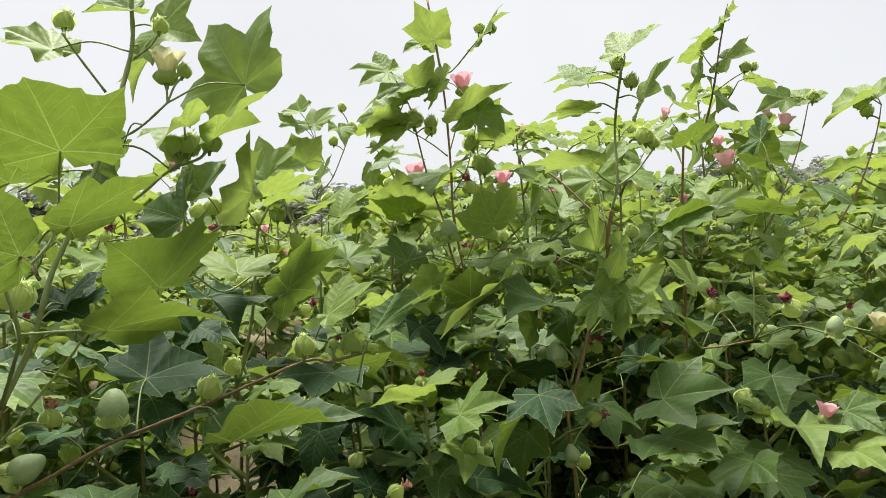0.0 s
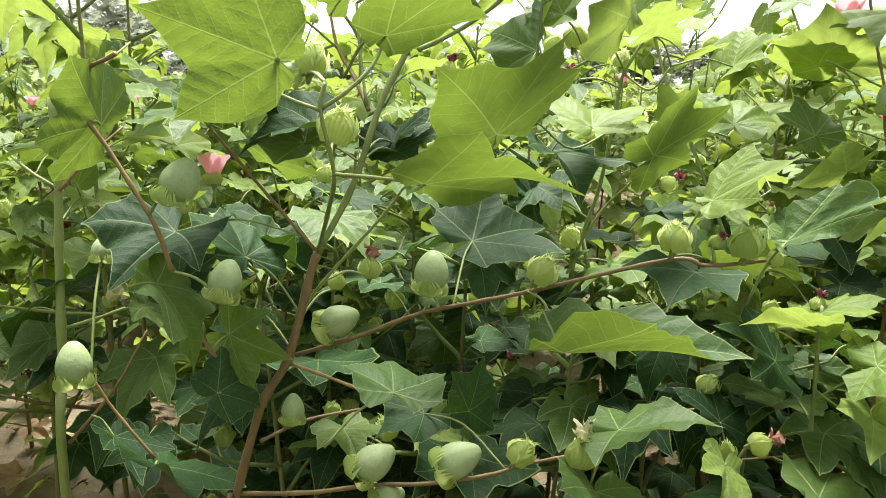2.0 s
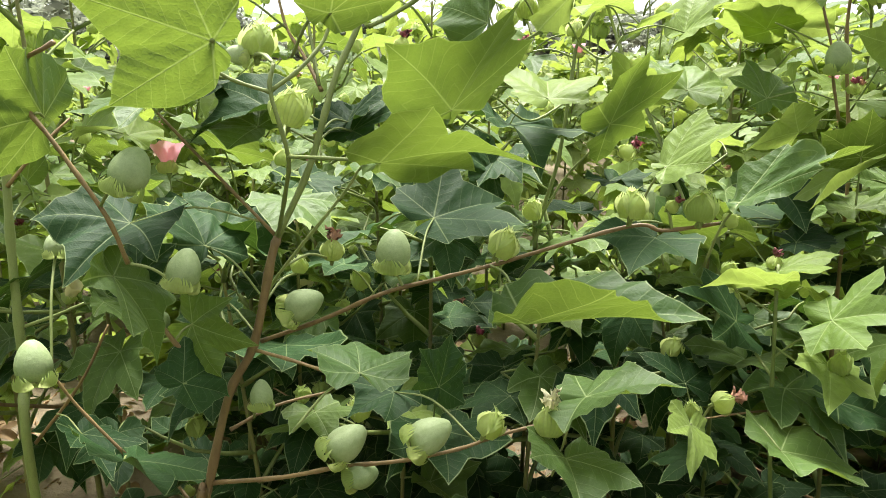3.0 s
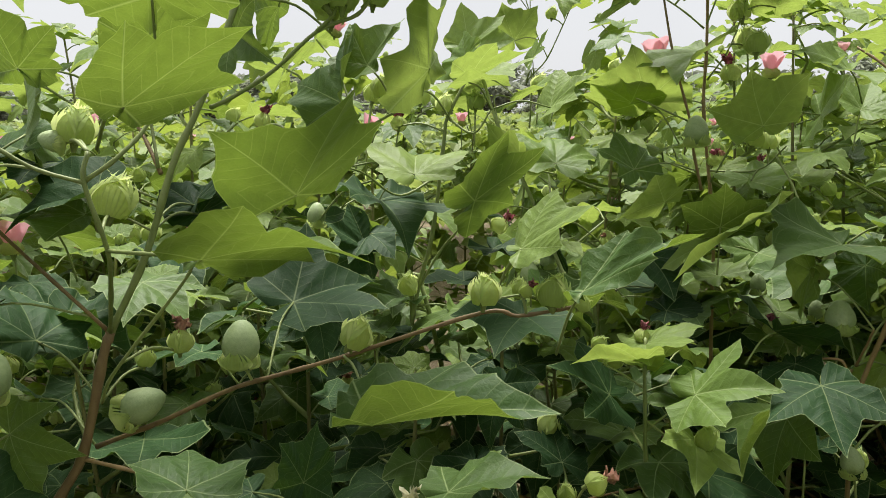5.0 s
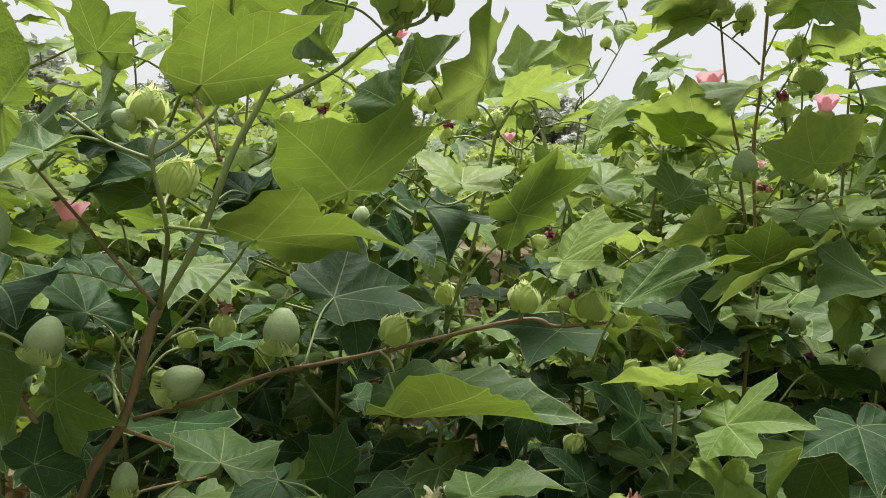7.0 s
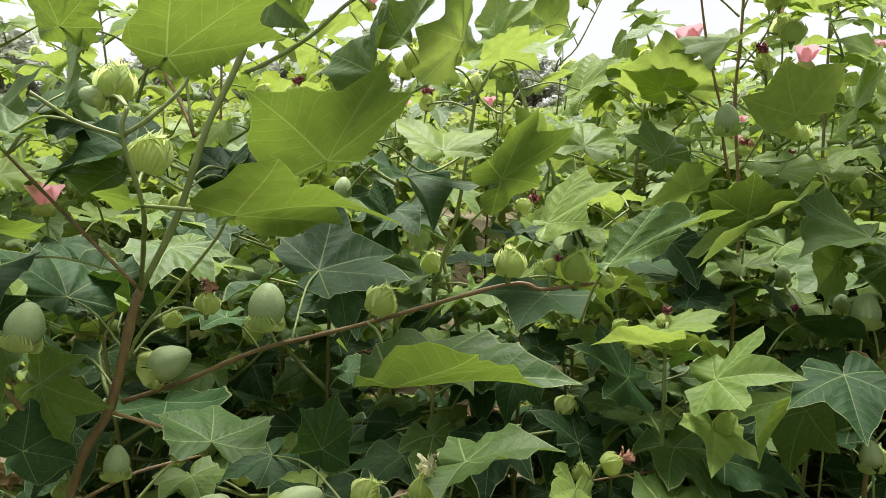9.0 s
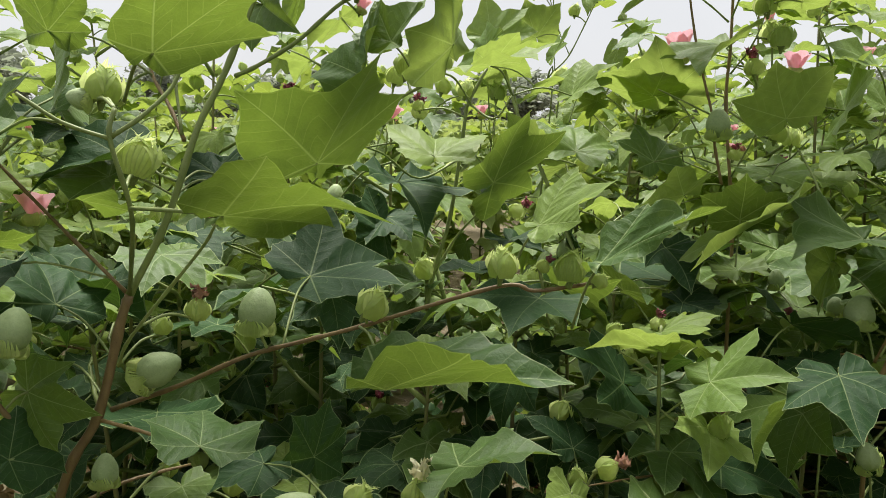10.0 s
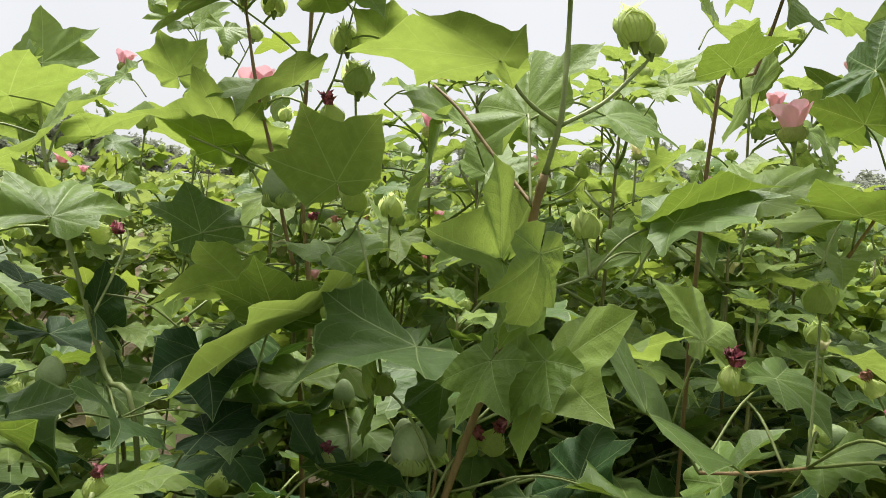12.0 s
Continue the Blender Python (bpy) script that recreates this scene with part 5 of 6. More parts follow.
fruit(plant, "wilted", (0.47, 0.785, 0.955), (0.675, 0.141, 0.724), 0.024, 6, (0.443, 0.779, 0.906))
fruit(plant, "withered", (0.457, 0.745, 0.849), (0.92, 0.085, 0.383), 0.032, 7, (0.421, 0.742, 0.813))
fruit(plant, "boll", (0.421, 0.735, 0.791), (-0.127, 0.171, 0.977), 0.030, 8, (0.426, 0.728, 0.732))
fruit(plant, "bud", (0.409, 0.821, 0.992), (0.055, 0.175, 0.983), 0.021, 2, (0.39, 0.918, 1.133))
fruit(plant, "bud", (0.391, 0.784, 0.789), (0.055, 0.175, 0.983), 0.023, 4, (0.389, 0.777, 0.729))
plant = plant_root(0.52, 0.84, "sturdy cotton plant with forked green stem and pink flower")
limb(plant, "stem", 0.0025, 0.0033, STEM_RED, (0.52, 0.84, -0.05), (0.437, 0.775, 0.791), (0.442, 0.779, 0.867), (0.506, 0.759, 1.1), (0.504, 0.751, 1.124), (0.505, 0.743, 1.157), (0.508, 0.735, 1.185))
limb(plant, "stem", 0.0023, 0.0017, STEM_GREEN, (0.508, 0.735, 1.185), (0.513, 0.726, 1.22), (0.516, 0.728, 1.247), (0.518, 0.733, 1.312), (0.469, 0.625, 1.368), (0.477, 0.624, 1.398))
limb(plant, "branch", 0.0017, 0.0013, STEM_GREEN, (0.513, 0.727, 1.221), (0.49, 0.733, 1.237), (0.465, 0.731, 1.264))
limb(plant, "branch", 0.0017, 0.0013, STEM_GREEN, (0.513, 0.726, 1.22), (0.547, 0.73, 1.239), (0.576, 0.736, 1.265), (0.586, 0.735, 1.277))
limb(plant, "branch", 0.0017, 0.0013, STEM_RED, (0.506, 0.743, 1.158), (0.487, 0.782, 1.193), (0.462, 0.822, 1.236), (0.444, 0.849, 1.259))
limb(plant, "branch", 0.0014, 0.0013, STEM_GREEN, (0.502, 0.744, 1.161), (0.507, 0.767, 1.194), (0.512, 0.789, 1.229))
limb(plant, "branch", 0.0017, 0.0012, STEM_RED, (0.441, 0.793, 0.89), (0.405, 0.77, 0.878), (0.382, 0.749, 0.878))
limb(plant, "branch", 0.0017, 0.0012, STEM_RED, (0.446, 0.794, 0.895), (0.447, 0.779, 0.924), (0.444, 0.763, 0.949))
limb(plant, "branch", 0.0017, 0.0012, STEM_RED, (0.437, 0.792, 0.885), (0.425, 0.795, 0.903), (0.39, 0.832, 0.888))
limb(plant, "branch", 0.0017, 0.0012, STEM_GREEN, (0.404, 0.778, 0.812), (0.425, 0.762, 0.832), (0.444, 0.744, 0.844))
limb(plant, "branch", 0.0017, 0.0012, STEM_RED, (0.668, 0.748, 0.944), (0.706, 0.739, 0.946), (0.757, 0.728, 0.953))
limb(plant, "branch", 0.0014, 0.0011, STEM_GREEN, (0.529, 0.753, 1.097), (0.556, 0.748, 1.108))
limb(plant, "branch", 0.0014, 0.0011, STEM_GREEN, (0.513, 0.753, 1.058), (0.487, 0.778, 1.036), (0.448, 0.808, 1.034))
blade(plant, "young", (0.455, 0.692, 1.256), (6, 11, 75), 0.103, 0.99, (0.465, 0.731, 1.264), droop=0.05, cup=0.15, cut=0.04, heart=0.6)
blade(plant, "young", (0.517, 0.809, 1.235), (57, -21, -46), 0.096, 0.96, (0.512, 0.789, 1.229))
blade(plant, "young", (0.608, 0.851, 1.245), (-8, 21, -122), 0.074, 1.00, (0.512, 0.789, 1.229))
blade(plant, "young", (0.614, 0.777, 1.125), (54, -19, -63), 0.065, 0.89, (0.556, 0.748, 1.108))
blade(plant, "ripe", (0.618, 0.758, 1.15), (30, 0, -140), 0.104, 0.59, (0.556, 0.748, 1.108), droop=0.05, cup=0.5, fold=0.3, cut=-0.05, heart=0.5)
blade(plant, "young", (0.75, 0.811, 1.174), (42, 5, -65), 0.090, 0.95, (0.727, 0.802, 1.119))
blade(plant, "young", (0.84, 0.809, 1.161), (16, -12, -67), 0.123, 1.06, (0.807, 0.793, 1.113))
blade(plant, "young", (0.485, 0.674, 1.131), (-79, -11, -147), 0.064, 0.84, (0.505, 0.753, 1.118), droop=0.6, cup=0.2, cut=0.03)
blade(plant, "young", (0.502, 0.694, 1.054), (-50, -11, 111), 0.053, 0.99, (0.51, 0.756, 1.055), droop=0.2, cup=0.3)
blade(plant, "young", (0.471, 0.721, 1.047), (-51, -2, 109), 0.055, 0.98, (0.49, 0.764, 1.042), droop=0.3, cup=0.3)
blade(plant, "young", (0.522, 0.719, 1.043), (-0, 53, 167), 0.095, 0.96, (0.49, 0.764, 1.042), droop=0.2, cup=0.3)
blade(plant, "young", (0.503, 0.738, 1.091), (-56, 18, 104), 0.058, 0.97, (0.506, 0.759, 1.1))
blade(plant, "young", (0.729, 0.845, 1.034), (59, 23, 18), 0.084, 0.99, (0.716, 0.87, 0.945), droop=0.15, cup=0.15, cut=0.03)
blade(plant, "old_shaded", (0.578, 0.788, 0.923), (43, -22, -61), 0.076, 1.04, (0.499, 0.779, 0.924), droop=0.1, cup=0.15, cut=0)
blade(plant, "ripe", (0.592, 0.724, 0.934), (-7, -8, -69), 0.102, 0.99, (0.458, 0.774, 0.925))
blade(plant, "young", (0.483, 0.825, 0.973), (16, -38, -44), 0.098, 0.98, (0.466, 0.771, 0.954))
blade(plant, "ripe", (0.522, 0.821, 1.026), (-79, -5, 93), 0.065, 0.98, (0.487, 0.778, 1.036))
blade(plant, "young", (0.56, 0.82, 1.005), (-71, 63, -129), 0.063, 0.81, (0.474, 0.769, 0.983))
blade(plant, "young", (0.619, 0.828, 1.024), (-7, -19, -56), 0.084, 0.92, (0.668, 0.748, 0.944))
blade(plant, "ripe", (0.784, 0.809, 1.007), (-17, -1, -158), 0.071, 0.98, (0.668, 0.748, 0.944))
blade(plant, "young", (0.845, 0.807, 0.925), (12, 24, -171), 0.071, 0.91, (0.842, 0.845, 0.878))
blade(plant, "ripe", (0.749, 0.828, 0.896), (51, -15, -101), 0.090, 0.99, (0.728, 0.825, 0.84))
blade(plant, "young", (0.477, 0.624, 1.402), (43, 3, -79), 0.075, 0.94, (0.477, 0.624, 1.398))
blade(plant, "young", (0.421, 0.638, 1.376), (1, -25, 73), 0.059, 0.99, (0.469, 0.625, 1.368))
blade(plant, "young", (0.418, 0.637, 1.322), (3, 6, 66), 0.067, 1.00, (0.5, 0.693, 1.333))
blade(plant, "young", (0.498, 0.615, 1.333), (64, 30, -126), 0.076, 0.99, (0.488, 0.665, 1.347))
blade(plant, "young", (0.486, 0.804, 0.892), (-36, 20, 114), 0.065, 0.92, (0.446, 0.794, 0.895))
blade(plant, "ripe", (0.464, 0.825, 1.008), (-51, 29, 121), 0.066, 0.90, (0.49, 0.873, 0.984))
blade(plant, "young", (0.405, 0.832, 1.001), (-86, -48, 89), 0.077, 0.92, (0.444, 0.763, 0.949))
blade(plant, "young", (0.451, 0.682, 1.372), (17, -6, -54), 0.088, 0.94, (0.482, 0.652, 1.354))
blade(plant, "old_shaded", (0.329, 0.643, 0.931), (-11, 6, 166), 0.081, 0.90, (0.382, 0.749, 0.878))
blade(plant, "ripe", (0.496, 0.596, 0.915), (25, 28, -135), 0.103, 0.99, (0.478, 0.625, 0.865))
blade(plant, "ripe", (0.498, 0.593, 0.86), (16, 10, -178), 0.110, 1.01, (0.498, 0.629, 0.812))
blade(plant, "ripe", (0.448, 0.554, 0.847), (-32, 11, -72), 0.090, 0.95, (0.401, 0.532, 0.818))
blade(plant, "ripe", (0.515, 0.637, 0.776), (14, -3, 175), 0.099, 0.98, (0.518, 0.673, 0.729))
blade(plant, "ripe", (0.75, 0.681, 0.902), (-24, 1, 151), 0.080, 0.90, (0.774, 0.725, 0.869))
blade(plant, "ripe", (0.577, 0.682, 1.018), (-18, 34, -68), 0.106, 1.00, (0.482, 0.766, 1.013))
blade(plant, "young", (0.677, 0.544, 0.866), (3, -8, 158), 0.080, 0.91, (0.692, 0.583, 0.823))
blade(plant, "ripe", (0.741, 0.527, 0.884), (2, 30, 169), 0.071, 0.87, (0.75, 0.568, 0.841))
blade(plant, "young", (0.708, 0.483, 0.847), (7, 21, 163), 0.079, 0.90, (0.722, 0.52, 0.802))
blade(plant, "ripe", (0.611, 0.56, 0.821), (-15, 17, 114), 0.082, 0.94, (0.653, 0.583, 0.784))
fruit(plant, "boll", (0.648, 0.818, 0.988), (-0.035, 0.096, 0.995), 0.026, 1, (0.668, 0.748, 0.944))
fruit(plant, "wilted", (0.748, 0.816, 0.992), (-0.077, 0.106, 0.991), 0.040, 2, (0.738, 0.732, 0.95))
fruit(plant, "withered", (0.545, 0.8, 0.976), (0.291, 0.016, 0.956), 0.031, 3, (0.474, 0.769, 0.983))
fruit(plant, "wilted", (0.495, 0.799, 0.95), (0.556, -0.058, 0.83), 0.030, 4, (0.466, 0.771, 0.954))
fruit(plant, "withered", (0.977, 0.883, 0.967), (-0.503, 0.193, 0.842), 0.028, 5, (0.997, 0.875, 0.913))
fruit(plant, "boll", (0.855, 0.827, 0.941), (0.973, -0.23, -0.002), 0.033, 6, (0.757, 0.728, 0.953))
fruit(plant, "bud", (0.838, 0.822, 1.069), (0.016, 0.085, 0.996), 0.035, 7, (0.757, 0.728, 0.953))
fruit(plant, "bud", (0.56, 0.77, 1.136), (-0.014, 0.091, 0.996), 0.026, 8, (0.556, 0.748, 1.108))
fruit(plant, "bud", (0.574, 0.738, 1.286), (-0.146, 0.122, 0.982), 0.032, 1, (0.585, 0.735, 1.276))
fruit(plant, "bud", (0.587, 0.735, 1.279), (-0.035, 0.096, 0.995), 0.022, 2, (0.586, 0.735, 1.277))
fruit(plant, "pink", (0.862, 0.914, 1.243), (-0.111, 0.114, 0.987), 0.039, 3, (0.866, 0.91, 1.183))
fruit(plant, "bud", (0.396, 1.048, 1.277), (-0.069, 0.104, 0.992), 0.033, 4, (0.399, 1.044, 1.218))
fruit(plant, "bud", (0.447, 1.074, 1.132), (0.034, 0.08, 0.996), 0.031, 5, (0.446, 1.071, 1.072))
fruit(plant, "pink", (0.541, 1.31, 1.246), (0.068, 0.072, 0.995), 0.040, 5, (0.538, 1.307, 1.186))
fruit(plant, "pink", (-0.009, 1.443, 1.167), (0.004, 0.087, 0.996), 0.025, 5, (-0.009, 1.44, 1.107))
fruit(plant, "cream", (0.754, 1.061, 1.22), (0.02, 0.084, 0.996), 0.018, 5, (0.753, 1.058, 1.161))
fruit(plant, "cream", (0.954, 0.943, 0.998), (-0.035, 0.096, 0.995), 0.017, 5, (0.955, 0.939, 0.939))
fruit(plant, "bud", (0.465, 0.626, 1.38), (0.11, 0.015, 0.994), 0.022, 1, (0.472, 0.624, 1.379))
fruit(plant, "bud", (0.483, 0.62, 1.354), (0.108, 0.016, 0.994), 0.022, 2, (0.469, 0.625, 1.368))
fruit(plant, "pink", (0.711, 0.535, 0.869), (0.287, -0.035, 0.957), 0.027, 4, (0.7, 0.536, 0.811))
fruit(plant, "bud", (0.487, 0.543, 0.824), (0.699, -0.161, 0.697), 0.024, 6, (0.459, 0.549, 0.776))
fruit(plant, "cream", (0.838, 0.557, 0.98), (0.068, 0.027, 0.997), 0.029, 4, (0.757, 0.728, 0.953))
fruit(plant, "boll", (0.772, 0.575, 0.981), (0.186, -0.006, 0.982), 0.029, 4, (0.757, 0.728, 0.953))
fruit(plant, "wilted", (0.722, 0.59, 1.015), (-0.523, 0.183, 0.833), 0.036, 4, (0.757, 0.728, 0.953))
fruit(plant, "boll", (0.388, 0.938, 0.947), (-0.035, 0.096, 0.995), 0.026, 1, (0.39, 0.832, 0.888))
fruit(plant, "boll", (0.462, 0.856, 0.92), (-0.035, 0.096, 0.995), 0.034, 2, (0.446, 0.794, 0.895))
fruit(plant, "boll", (0.441, 0.882, 0.926), (-0.035, 0.096, 0.995), 0.024, 3, (0.394, 0.828, 0.89))
fruit(plant, "boll", (0.091, 1.038, 0.937), (-0.035, 0.096, 0.995), 0.035, 4, (0.092, 1.034, 0.877))
fruit(plant, "boll", (0.129, 1.133, 0.942), (-0.035, 0.096, 0.995), 0.031, 5, (0.131, 1.129, 0.882))
fruit(plant, "bud", (0.069, 0.991, 0.929), (0.019, 0.084, 0.996), 0.032, 6, (0.068, 0.988, 0.869))
blade(plant, "ripe", (0.914, 0.873, 1.261), (45, 7, 91), 0.093, 0.90, (0.959, 0.884, 1.215), droop=0.1, cup=0.2, cut=0.08)
plant = plant_root(0.19, 1.02, "cotton plant with a thin dark stem and drooping mature leaves")
limb(plant, "stem", 0.0033, 0.0020, STEM_GREEN, (0.19, 1.02, -0.05), (0.187, 0.996, 0.839), (0.141, 1.048, 0.952), (0.098, 1.099, 1.059), (0.05, 1.161, 1.169), (0.024, 1.216, 1.254), (0.001, 1.245, 1.284))
limb(plant, "branch", 0.0017, 0.0012, STEM_GREEN, (0.049, 1.162, 1.174), (0.048, 1.228, 1.219), (0.089, 1.218, 1.211))
limb(plant, "branch", 0.0017, 0.0012, STEM_GREEN, (0.145, 1.046, 0.94), (0.17, 0.967, 0.927))
limb(plant, "branch", 0.0017, 0.0012, STEM_GREEN, (0.12, 1.068, 1.003), (0.132, 1.142, 1.055), (0.134, 1.196, 1.092), (0.119, 1.201, 1.101))
limb(plant, "branch", 0.0014, 0.0011, STEM_GREEN, (0.022, 1.217, 1.259), (-0.005, 1.243, 1.247), (-0.02, 1.248, 1.259))
blade(plant, "young", (0.005, 1.297, 1.306), (53, 29, -44), 0.089, 1.00, (0.001, 1.245, 1.284))
blade(plant, "young", (0.087, 1.218, 1.21), (35, 11, -114), 0.111, 1.01, (0.089, 1.218, 1.211))
blade(plant, "young", (0.005, 1.175, 1.25), (28, -22, -100), 0.101, 1.01, (0.089, 1.218, 1.211), droop=0.1, cup=0.15, cut=0.04)
blade(plant, "young", (-0.002, 1.245, 1.283), (25, -60, 16), 0.079, 0.88, (0.001, 1.245, 1.284))
blade(plant, "young", (0.077, 1.108, 1.109), (55, -12, 166), 0.091, 0.98, (0.08, 1.122, 1.1))
blade(plant, "young", (0, 1.239, 1.221), (10, -21, 171), 0.067, 0.86, (0.004, 1.278, 1.175))
blade(plant, "ripe", (0.18, 0.915, 0.945), (15, -40, -172), 0.083, 0.91, (0.17, 0.967, 0.927))
blade(plant, "old_shaded", (0.115, 0.878, 0.942), (-33, 28, -28), 0.081, 0.91, (0.17, 0.967, 0.927))
blade(plant, "old_shaded", (0.119, 1.09, 1.012), (-67, 48, -80), 0.093, 0.97, (0.123, 1.087, 1.016))
blade(plant, "old_shaded", (0.264, 0.998, 0.94), (6, -21, -33), 0.118, 1.03, (0.17, 0.967, 0.927))
blade(plant, "ripe", (0.296, 0.937, 0.923), (18, 24, 174), 0.091, 0.94, (0.17, 0.967, 0.927))
blade(plant, "old_shaded", (0.36, 0.819, 0.93), (-28, 4, -59), 0.092, 0.97, (0.317, 0.791, 0.899))
blade(plant, "young", (0.201, 0.815, 0.919), (10, -10, -80), 0.068, 1.00, (0.17, 0.967, 0.927))
blade(plant, "old_shaded", (0.025, 1.165, 1.03), (-2, 28, -15), 0.084, 0.92, (0.126, 1.105, 1.029))
blade(plant, "old_shaded", (0.043, 1.206, 0.96), (-6, 2, -136), 0.088, 0.95, (0.012, 1.238, 0.92))
fruit(plant, "bud", (-0.015, 1.245, 1.247), (-0.035, 0.096, 0.995), 0.025, 3, (-0.011, 1.245, 1.252))
fruit(plant, "bud", (0.016, 1.239, 1.261), (0.125, 0.058, 0.99), 0.025, 5, (0.012, 1.231, 1.269))
fruit(plant, "withered", (0.213, 1.116, 0.983), (0.125, 0.058, 0.99), 0.017, 2, (0.126, 1.105, 1.029))
plant = plant_root(-0.8, 0.78, "thick-stemmed cotton plant beside a patch of bare soil")
limb(plant, "stem", 0.0060, 0.0040, STEM_GREEN, (-0.8, 0.78, -0.05), (-0.676, 0.636, 0.677), (-0.676, 0.653, 0.821), (-0.677, 0.668, 0.959), (-0.671, 0.674, 1.06), (-0.671, 0.675, 1.145))
limb(plant, "branch", 0.0022, 0.0013, STEM_RED, (-0.667, 0.641, 0.732), (-0.596, 0.641, 0.813), (-0.552, 0.645, 0.886))
limb(plant, "branch", 0.0022, 0.0013, STEM_GREEN, (-0.68, 0.665, 0.87), (-0.613, 0.639, 0.897), (-0.567, 0.63, 0.917))
limb(plant, "branch", 0.0022, 0.0013, STEM_RED, (-0.668, 0.669, 1.039), (-0.635, 0.684, 1.078), (-0.612, 0.716, 1.111))
blade(plant, "old_shaded", (-0.58, 0.61, 0.767), (-20, -28, -106), 0.071, 0.94, (-0.632, 0.641, 0.773))
blade(plant, "old_shaded", (-0.677, 0.69, 0.925), (-27, -19, 64), 0.088, 0.93, (-0.676, 0.664, 0.924))
blade(plant, "ripe", (-0.719, 0.763, 1.028), (86, -49, 116), 0.079, 0.94, (-0.728, 0.787, 0.974))
blade(plant, "young", (-0.654, 0.786, 1.082), (18, 27, -110), 0.092, 0.96, (-0.685, 0.804, 1.034))
blade(plant, "young", (-0.723, 0.808, 1.001), (-12, -12, -116), 0.082, 0.93, (-0.675, 0.67, 0.997))
blade(plant, "young", (-0.62, 0.842, 1.078), (7, 20, -3), 0.082, 0.92, (-0.635, 0.684, 1.078))
plant = plant_root(0.95, 1.2, "cotton plant with thin upright stems and small young top leaves")
limb(plant, "stem", 0.0028, 0.0013, STEM_RED, (0.95, 1.2, -0.05), (0.809, 0.991, 1.206), (0.837, 0.957, 1.319), (0.852, 0.936, 1.408), (0.869, 0.935, 1.49), (0.889, 0.933, 1.573))
limb(plant, "branch", 0.0012, 0.0008, STEM_GREEN, (0.861, 0.934, 1.407), (0.898, 0.924, 1.431), (0.932, 0.916, 1.445))
limb(plant, "branch", 0.0012, 0.0008, STEM_GREEN, (0.864, 0.934, 1.437), (0.845, 0.94, 1.461), (0.829, 0.946, 1.493))
limb(plant, "branch", 0.0017, 0.0009, STEM_RED, (0.858, 0.817, 1.125), (0.889, 0.811, 1.18), (0.93, 0.805, 1.277), (0.953, 0.802, 1.361))
limb(plant, "branch", 0.0017, 0.0009, STEM_RED, (0.949, 0.741, 1.134), (0.993, 0.732, 1.206), (1.025, 0.727, 1.293), (1.036, 0.726, 1.34))
blade(plant, "young", (0.835, 0.944, 1.485), (9, 32, 116), 0.068, 0.94, (0.833, 0.945, 1.485))
blade(plant, "young", (0.878, 0.932, 1.467), (4, 45, -172), 0.074, 0.98, (0.865, 0.935, 1.47))
blade(plant, "young", (0.879, 0.934, 1.536), (51, -28, -93), 0.064, 0.94, (0.879, 0.934, 1.532))
blade(plant, "young", (0.86, 0.939, 1.522), (7, -27, -10), 0.062, 0.92, (0.876, 0.935, 1.522))
blade(plant, "young", (0.852, 0.936, 1.4), (-47, -38, -168), 0.067, 0.95, (0.85, 0.939, 1.397))
blade(plant, "young", (0.832, 0.943, 1.432), (-47, -52, 29), 0.072, 0.97, (0.856, 0.936, 1.428))
blade(plant, "young", (0.912, 0.814, 1.367), (-12, -46, 102), 0.060, 0.92, (0.953, 0.802, 1.361))
blade(plant, "young", (0.95, 0.803, 1.364), (30, -15, -4), 0.065, 0.95, (0.953, 0.802, 1.361))
blade(plant, "young", (1.009, 0.734, 1.352), (-25, -15, 52), 0.081, 1.00, (1.036, 0.726, 1.34))
blade(plant, "young", (1.029, 0.729, 1.354), (40, -22, -82), 0.073, 0.97, (1.036, 0.726, 1.34))
blade(plant, "young", (1.009, 0.781, 1.23), (9, 20, 97), 0.074, 0.98, (1.001, 0.731, 1.228))
blade(plant, "ripe", (0.791, 0.734, 1.166), (17, -9, 164), 0.093, 1.05, (0.862, 0.817, 1.132))
blade(plant, "ripe", (0.616, 0.73, 1.153), (30, 19, -111), 0.083, 1.00, (0.59, 0.746, 1.102))
blade(plant, "ripe", (0.793, 0.739, 1.287), (46, -56, -53), 0.064, 0.91, (0.785, 0.707, 1.236))
blade(plant, "ripe", (0.863, 0.716, 1.204), (-12, -25, 165), 0.084, 1.01, (0.895, 0.811, 1.192))
blade(plant, "ripe", (0.741, 0.858, 1.302), (38, 10, 174), 0.059, 0.93, (0.83, 0.965, 1.291))
blade(plant, "young", (0.956, 1.126, 1.322), (73, -39, -97), 0.120, 1.03, (0.944, 1.108, 1.266))
blade(plant, "young", (0.974, 1.124, 1.343), (81, 29, -103), 0.061, 1.00, (0.972, 1.139, 1.285))
blade(plant, "young", (0.818, 1.107, 1.321), (20, 42, -128), 0.056, 0.97, (0.795, 1.136, 1.273))
blade(plant, "young", (0.893, 1.145, 1.372), (-19, 8, 119), 0.076, 0.90, (0.934, 1.171, 1.337))
blade(plant, "young", (0.902, 1.147, 1.416), (-9, 40, -60), 0.078, 0.90, (0.866, 1.121, 1.377))
fruit(plant, "bud", (0.959, 0.8, 1.357), (0.139, 0.007, 0.99), 0.025, 1, (0.953, 0.802, 1.361))
fruit(plant, "bud", (1.011, 0.732, 1.321), (0.122, 0.012, 0.992), 0.024, 2, (1.031, 0.727, 1.316))
fruit(plant, "bud", (0.913, 0.921, 1.438), (0.225, -0.017, 0.974), 0.023, 3, (0.915, 0.92, 1.438))
